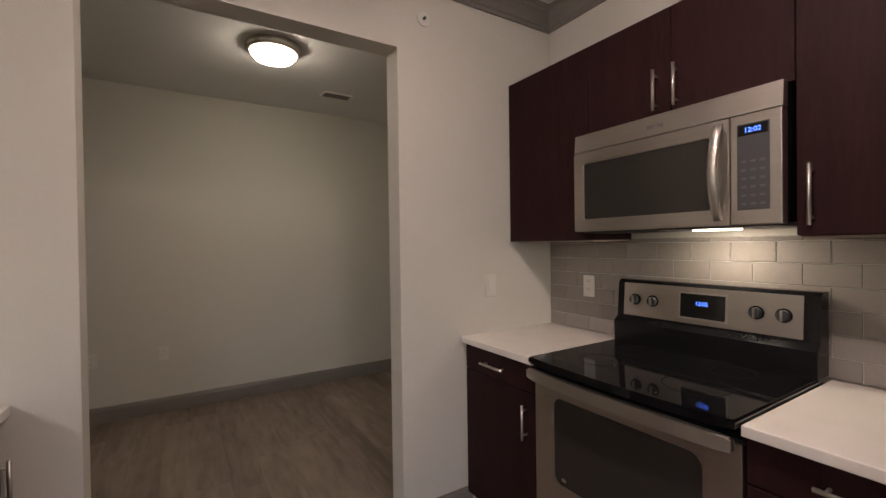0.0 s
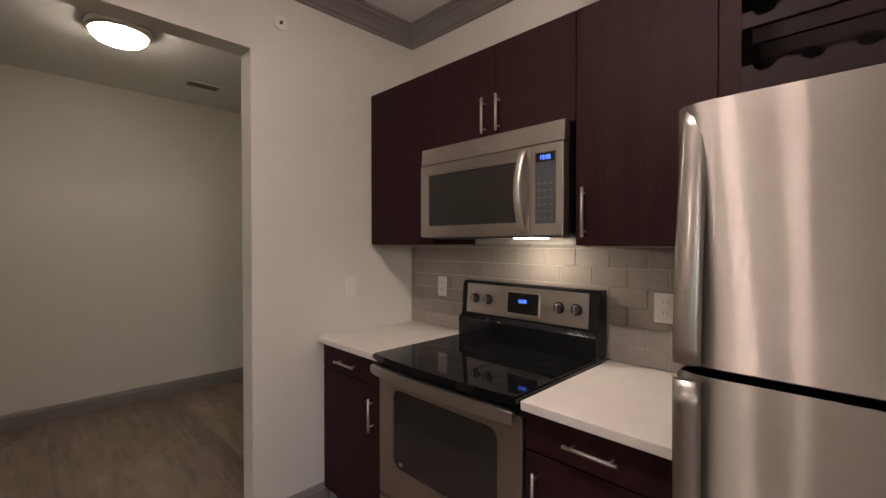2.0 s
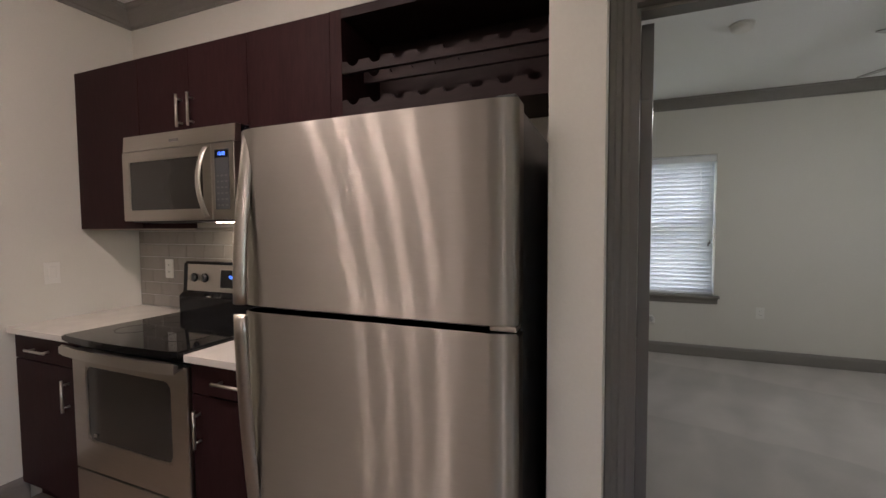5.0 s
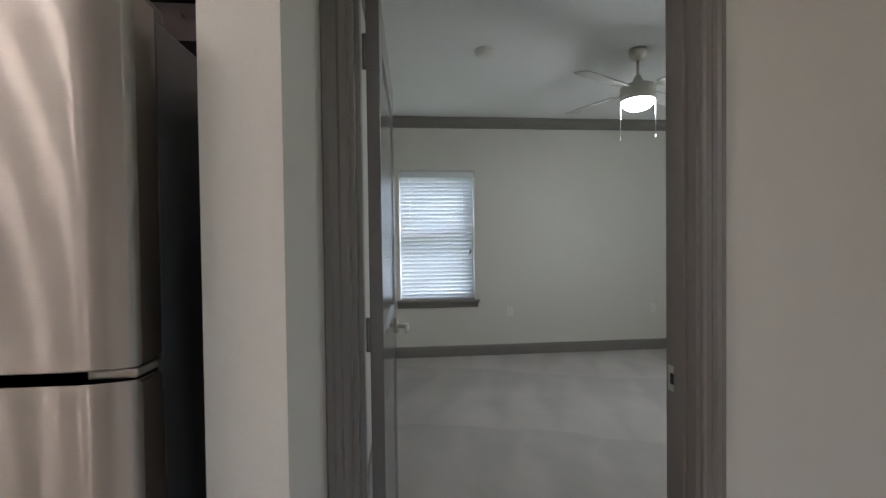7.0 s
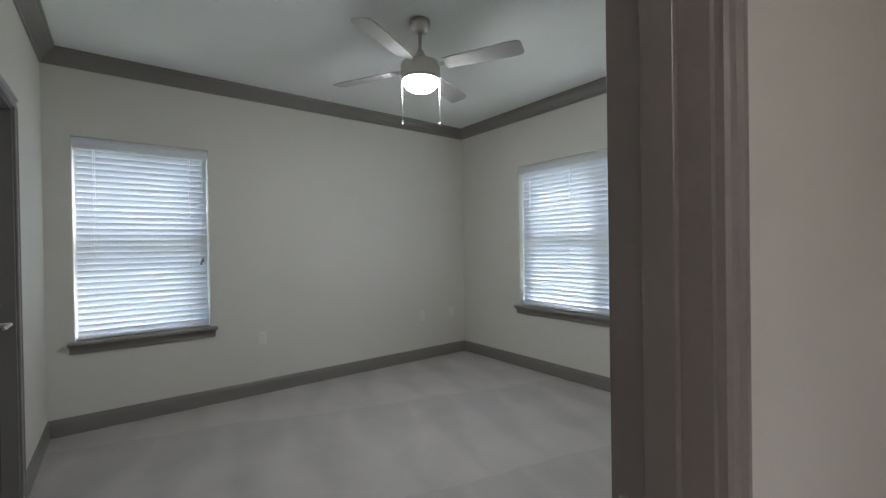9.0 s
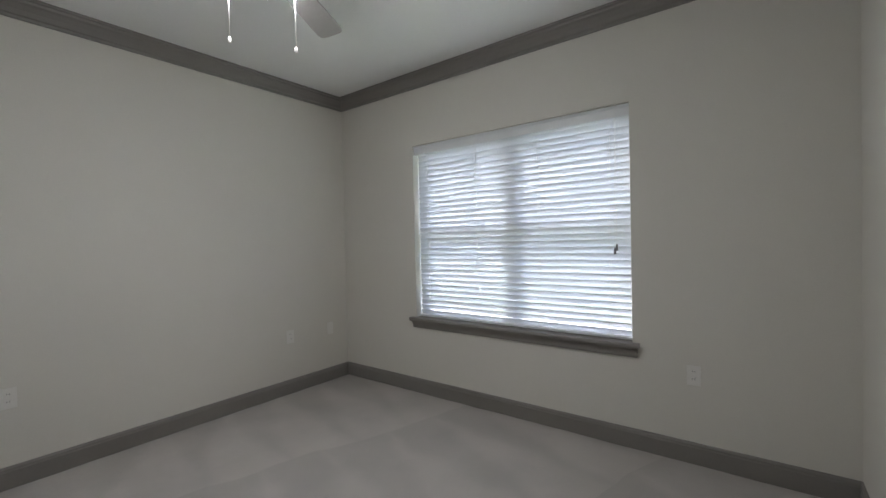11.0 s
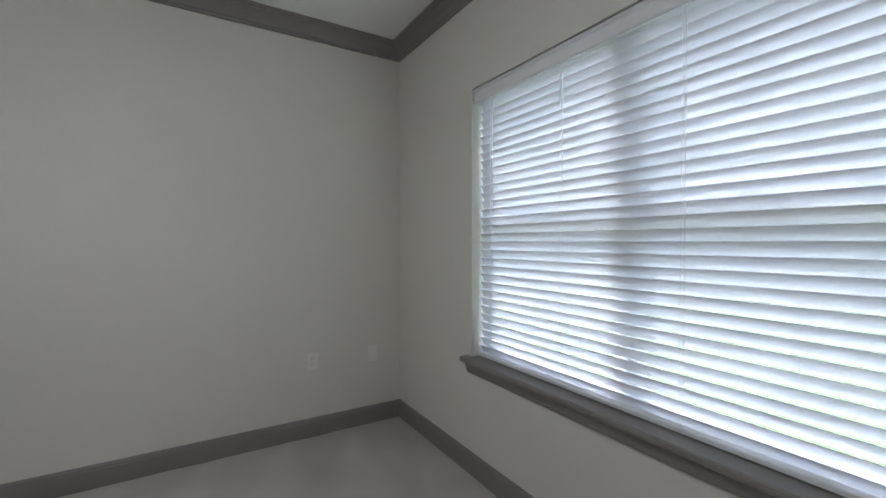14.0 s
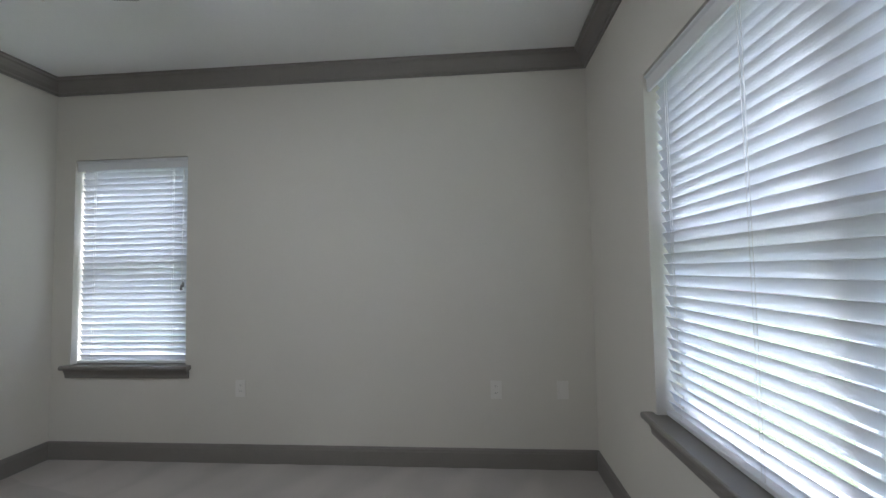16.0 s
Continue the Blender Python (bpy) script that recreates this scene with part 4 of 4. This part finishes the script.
def stove():
    y0, y1, xf, xb = 0.574, 1.33, 1.4, 2.02
    t = thing("stove", ((xf + xb) / 2, (y0 + y1) / 2, 0), "stainless steel electric range, black glass top and backguard", "stove")
    part("body", box(xf + 0.03, xb, y0 + 0.002, y1 - 0.002, 0.03, 0.9, 0.003), BLACK, t, "black enamel body")
    n = 16
    front = [(xf - 0.035 - 0.02 * (1 - (2 * i / n - 1) ** 2), y0 + (y1 - y0) * i / n) for i in range(n + 1)]
    own = prism([(xb - 0.07, y0)] + front + [(xb - 0.07, y1)], "z", 0.9, 0.928)
    bmesh.ops.bevel(own, geom=[e for e in own.edges if abs(e.verts[0].co.z - e.verts[1].co.z) < 1e-6], offset=0.006, segments=2, affect="EDGES")
    ct = part("cooktop", own, BLACKG, t, "glossy black glass cooktop")
    for cx, cy, r in ((1.56, 0.77, 0.1), (1.56, 1.13, 0.085), (1.8, 0.77, 0.075), (1.8, 1.13, 0.1)):
        part("burner_ring", lathe([(r, 0.0), (r, 0.0006), (r - 0.003, 0.0006), (r - 0.003, 0.0)], (cx, cy, 0.928), 40), BLACK, ct)
    # oven door
    z0, z1 = 0.306, 0.855
    wy0, wy1, wz0, wz1 = y0 + 0.1, y1 - 0.1, 0.45, 0.785
    own = ring_frame(xf, xf + 0.035, y0, y1, z0, z1, wy0, wy1, wz0, wz1)
    for ya, ys in ((wy0, 1), (wy1, -1)):
        for za, zs in ((wz0, 1), (wz1, -1)):
            r = 0.035
            arc = [(ya + ys * r * (1 - math.sin(k * math.pi / 12)), za + zs * r * (1 - math.cos(k * math.pi / 12))) for k in range(7)]
            prism([(ya, za)] + arc, "x", xf + 0.001, xf + 0.03, own)
    d = part("oven_door", own, STEELF, t, "steel oven door")
    part("oven_window", box(xf + 0.005, xf + 0.03, wy0 - 0.003, wy1 + 0.003, wz0 - 0.003, wz1 + 0.003), DARKG, d, "dark oven window")
    hp = [(xf - 0.05 - 0.02 * (1 - (2 * i / n - 1) ** 2), y0 + 0.004 + (y1 - y0 - 0.008) * i / n) for i in range(n + 1)]
    own = prism(hp + [(x + 0.018, y) for x, y in hp[::-1]], "z", 0.842, 0.884)
    bmesh.ops.bevel(own, geom=[e for e in own.edges if abs(e.verts[0].co.z - e.verts[1].co.z) < 1e-6], offset=0.006, segments=2, affect="EDGES")
    box(xf - 0.045, xf + 0.01, y0 + 0.02, y0 + 0.045, 0.845, 0.855, 0.002, own)
    box(xf - 0.045, xf + 0.01, y1 - 0.045, y1 - 0.02, 0.845, 0.855, 0.002, own)
    part("handle", own, NICKEL, d, "wide bowed steel handle")
    part("drawer", box(xf, xf + 0.03, y0, y1, 0.075, 0.298, 0.004), STEELF, t, "steel storage drawer")
    # backguard
    part("backguard", prism([(xb - 0.1, 0.928), (xb, 0.928), (xb, 1.212), (xb - 0.045, 1.212), (xb - 0.062, 1.2), (xb - 0.075, 1.04), (xb - 0.1, 1.02)], "y", y0, y1), BLACK, t, "black backguard")
    sl = (0.0125) / 0.16

    def face(z):
        return xb - 0.075 + (z - 1.04) * sl
    p = part("control_panel", prism([(face(1.05) - 0.003, 1.05), (face(1.05) + 0.003, 1.05), (face(1.198) + 0.003, 1.198), (face(1.198) - 0.003, 1.198)], "y", y0 + 0.045, y1 - 0.035), STEELF, t, "steel control panel")
    part("display", prism([(face(1.075) - 0.007, 1.075), (face(1.075), 1.075), (face(1.172), 1.172), (face(1.172) - 0.007, 1.172)], "y", 0.857, 1.03), BLACKG, p)
    for a, b, c, e in ((0.851, 0.857, 1.069, 1.178), (1.03, 1.036, 1.069, 1.178), (0.857, 1.03, 1.069, 1.075), (0.857, 1.03, 1.172, 1.178)):
        part("bezel", prism([(face(c) - 0.009, c), (face(c), c), (face(e), e), (face(e) - 0.009, e)], "y", a, b), NICKEL, p, "bright display bezel")
    writing("12:02", (face(1.13) - 0.0085, 0.945, 1.127), 0.022, BLUE, p, "lit blue clock digits")
    for yy in (1.236, 1.152, 0.755, 0.672):
        c = Vector((face(1.125) - 0.003, yy, 1.125))
        k = part("knob", rod(c, c + Vector((-0.022, 0, 0.0)), 0.021, 24, None, 0.018), GREYM, p, "dark steel round knob")
        part("collar", rod(c, c + Vector((-0.006, 0, 0)), 0.025, 24), BLACK, k)
        part("pointer", box(c.x - 0.03, c.x - 0.02, yy - 0.004, yy + 0.004, 1.107, 1.143, 0.002), STEELF, k)
    part("oven_badge", box(xf - 0.001, xf + 0.001, 1.17, 1.19, 0.47, 0.482), NICKEL, d)


stove()


# counter run on the other side of the hall opening
CX = -0.285


def side_cabinet():
    t = thing("base_cabinet", (CX - 0.33, 1.47, 0), "dark espresso two-door base cabinet beside the hall opening", "cabinet", "kitchen cabinets")
    part("body", box(CX - 0.62, CX - 0.045, 1.09, KY - 0.002, 0.1, 0.882, 0.001), WOOD, t)
    part("toe_kick", box(CX - 0.11, CX - 0.095, 1.09, KY - 0.002, 0, 0.1), WOOD, t)
    for a, b in ((1.0915, 1.469), (1.471, 1.848)):
        d = part("door", box(CX - 0.044, CX - 0.026, a, b, 0.104, 0.878, 0.0015), WOOD, t)
        bar_pull((CX - 0.026, b - 0.04, 0.6), (CX - 0.026, b - 0.04, 0.76), (0.03, 0, 0), d)


side_cabinet()
solid("countertop", box(CX - 0.62, CX, 1.08, KY - 0.002, 0.884, 0.914, 0.003), QUARTZ, "white quartz countertop on the side cabinet", "countertop")

# ---- outside ----
solid("ground", box(-400, 400, -400, 400, -0.4, -0.3), GRASS, "mown lawn round the building", "ground", "structure")
solid("road", box(16, 22, -120, 120, -0.3, -0.294), ASPH, "grey asphalt road beyond the lawn", "road", "structure")


def garden_wall(x0, x1, y0, y1):
    t = thing("garden_wall", ((x0 + x1) / 2, (y0 + y1) / 2, -0.3), "long low red masonry wall with pale coping across the road", "garden wall")
    part("wall", box(x0, x1, y0, y1, -0.3, 0.35), BRICK, t)
    part("coping", box(x0 - 0.05, x1 + 0.05, y0 - 0.05, y1 + 0.05, 0.35, 0.47, 0.02), VINYL, t)


garden_wall(26, 26.4, -22, 14)


def tree(at, h):
    t = thing("tree", at, "leafy deciduous tree on the lawn", "tree")
    rnd = random.Random(int(at[0] * 7 + at[1]))
    base = Vector(at)
    bm = rod(base, base + Vector((0.1, 0.05, h * 0.45)), 0.17, 10, None, 0.11)
    tips = []
    for i in range(9):
        a = i * 2.4
        s = base + Vector((0.1, 0.05, h * rnd.uniform(0.3, 0.45)))
        e = s + Vector((math.cos(a) * rnd.uniform(0.8, 1.7), math.sin(a) * rnd.uniform(0.8, 1.7), h * rnd.uniform(0.15, 0.5)))
        rod(s, e, 0.06, 6, bm, 0.02)
        tips.append(e)
    part("trunk", bm, BARK, t)
    verts, faces = [], []
    for i in range(3500):
        c = rnd.choice(tips) + Vector((rnd.gauss(0, 0.5), rnd.gauss(0, 0.5), rnd.gauss(0, 0.45)))
        u = Vector((rnd.gauss(0, 1), rnd.gauss(0, 1), rnd.gauss(0, 1))).normalized() * 0.09
        v = u.orthogonal() * 0.55
        k = len(verts)
        verts += [c - u, c + v, c + u, c - v]
        faces.append((k, k + 1, k + 2, k + 3))
    me = bpy.data.meshes.new("crown")
    me.from_pydata(verts, [], faces)
    me.materials.append(LEAF)
    ob = new("crown", me)
    ob.parent = t
    ob.location = -Vector(at)


tree((12.5, -0.2, -0.3), 5.5)
tree((3.0, -15, -0.3), 6)

# ---- pieces: backsplash tiles and floor planks ----
bs = solid("backsplash", box(TX + 0.003, KX, 0.09, KY, 0.9145, UB + 0.006), GROUT, "grey glazed subway tile backsplash in running bond", "backsplash", "structure")
PW, PH = 0.1545, 0.0795


def tile_mesh(w, h):
    bm = box(0, 0.008, 0, w, 0, h, 0.0012, seg=1)
    me = bpy.data.meshes.new("tile")
    bm.to_mesh(me)
    bm.free()
    me.materials.append(TILE)
    return me


full = tile_mesh(PW - 0.003, PH - 0.003)
cut = {}
for r in range(7):
    z = 1.386 - (r + 1) * PH
    lo = 0.495 + (PW / 2 if r % 2 == 0 else 0) - 3 * PW
    hh = PH - 0.003
    if z < 0.916:
        hh = z + PH - 0.003 - 0.916
        z = 0.916
        if hh < 0.006:
            continue
    y = lo
    while y < KY - 0.004:
        a, b = max(y, 0.095), min(y + PW - 0.003, KY - 0.001)
        if b - a > 0.01:
            key = (round(b - a, 4), round(hh, 4))
            me = full if key == (round(PW - 0.003, 4), round(PH - 0.003, 4)) else cut.setdefault(key, tile_mesh(*key) if key not in cut else None)
            ob = new("tile", me)
            ob.parent = bs
            ob.location = (TX, a, z)
        y += PW
y = 0.495 - 3 * PW
while y < KY - 0.004:
    a, b = max(y, 0.095), min(y + PW - 0.003, KY - 0.001)
    if b - a > 0.01:
        key = (round(b - a, 4), 0.0165)
        if key not in cut:
            cut[key] = tile_mesh(*key)
        ob = new("tile", cut[key])
        ob.parent = bs
        ob.location = (TX, a, 1.386)
    y += PW

floor = solid("floor", box(-5.2, 1.685, -3.4, HY, -0.0125, -0.0035), PLANK, "grey-brown wood-look vinyl plank floor", "floor", "structure")
solid("floor", box(1.6855, 3.28, KY + 0.1, HY, -0.0125, -0.0035), PLANK, "grey-brown wood-look vinyl plank floor of the hall", "floor", "structure")
PLW, PLL = 0.178, 1.22


def plank_mesh(w, l):
    bm = box(0, w - 0.0006, 0, l - 0.0006, -0.0035, 0.0, 0.0004, seg=1)
    me = bpy.data.meshes.new("plank")
    bm.to_mesh(me)
    bm.free()
    me.materials.append(PLANK)
    return me


whole = plank_mesh(PLW, PLL)
ends = {}
rnd = random.Random(4)


def lay(x0, x1, y0, y1):
    x = x0
    while x < x1 - 0.01:
        y = y0 - rnd.uniform(0, PLL)
        w = min(PLW, x1 - x)
        while y < y1:
            a, b = max(y, y0), min(y + PLL, y1)
            if b - a > 0.02:
                if w == PLW and b - a > PLL - 1e-4:
                    me = whole
                else:
                    key = (round(w, 3), round(b - a, 2))
                    if key not in ends:
                        ends[key] = plank_mesh(*key)
                    me = ends[key]
                ob = new("plank", me)
                ob.parent = floor
                ob.location = (x, a, 0)
            y += PLL
        x += PLW


lay(-2.1, 3.28, KY - 0.1, HY)
lay(-2.1, 1.64, -2.6, KY - 0.1)
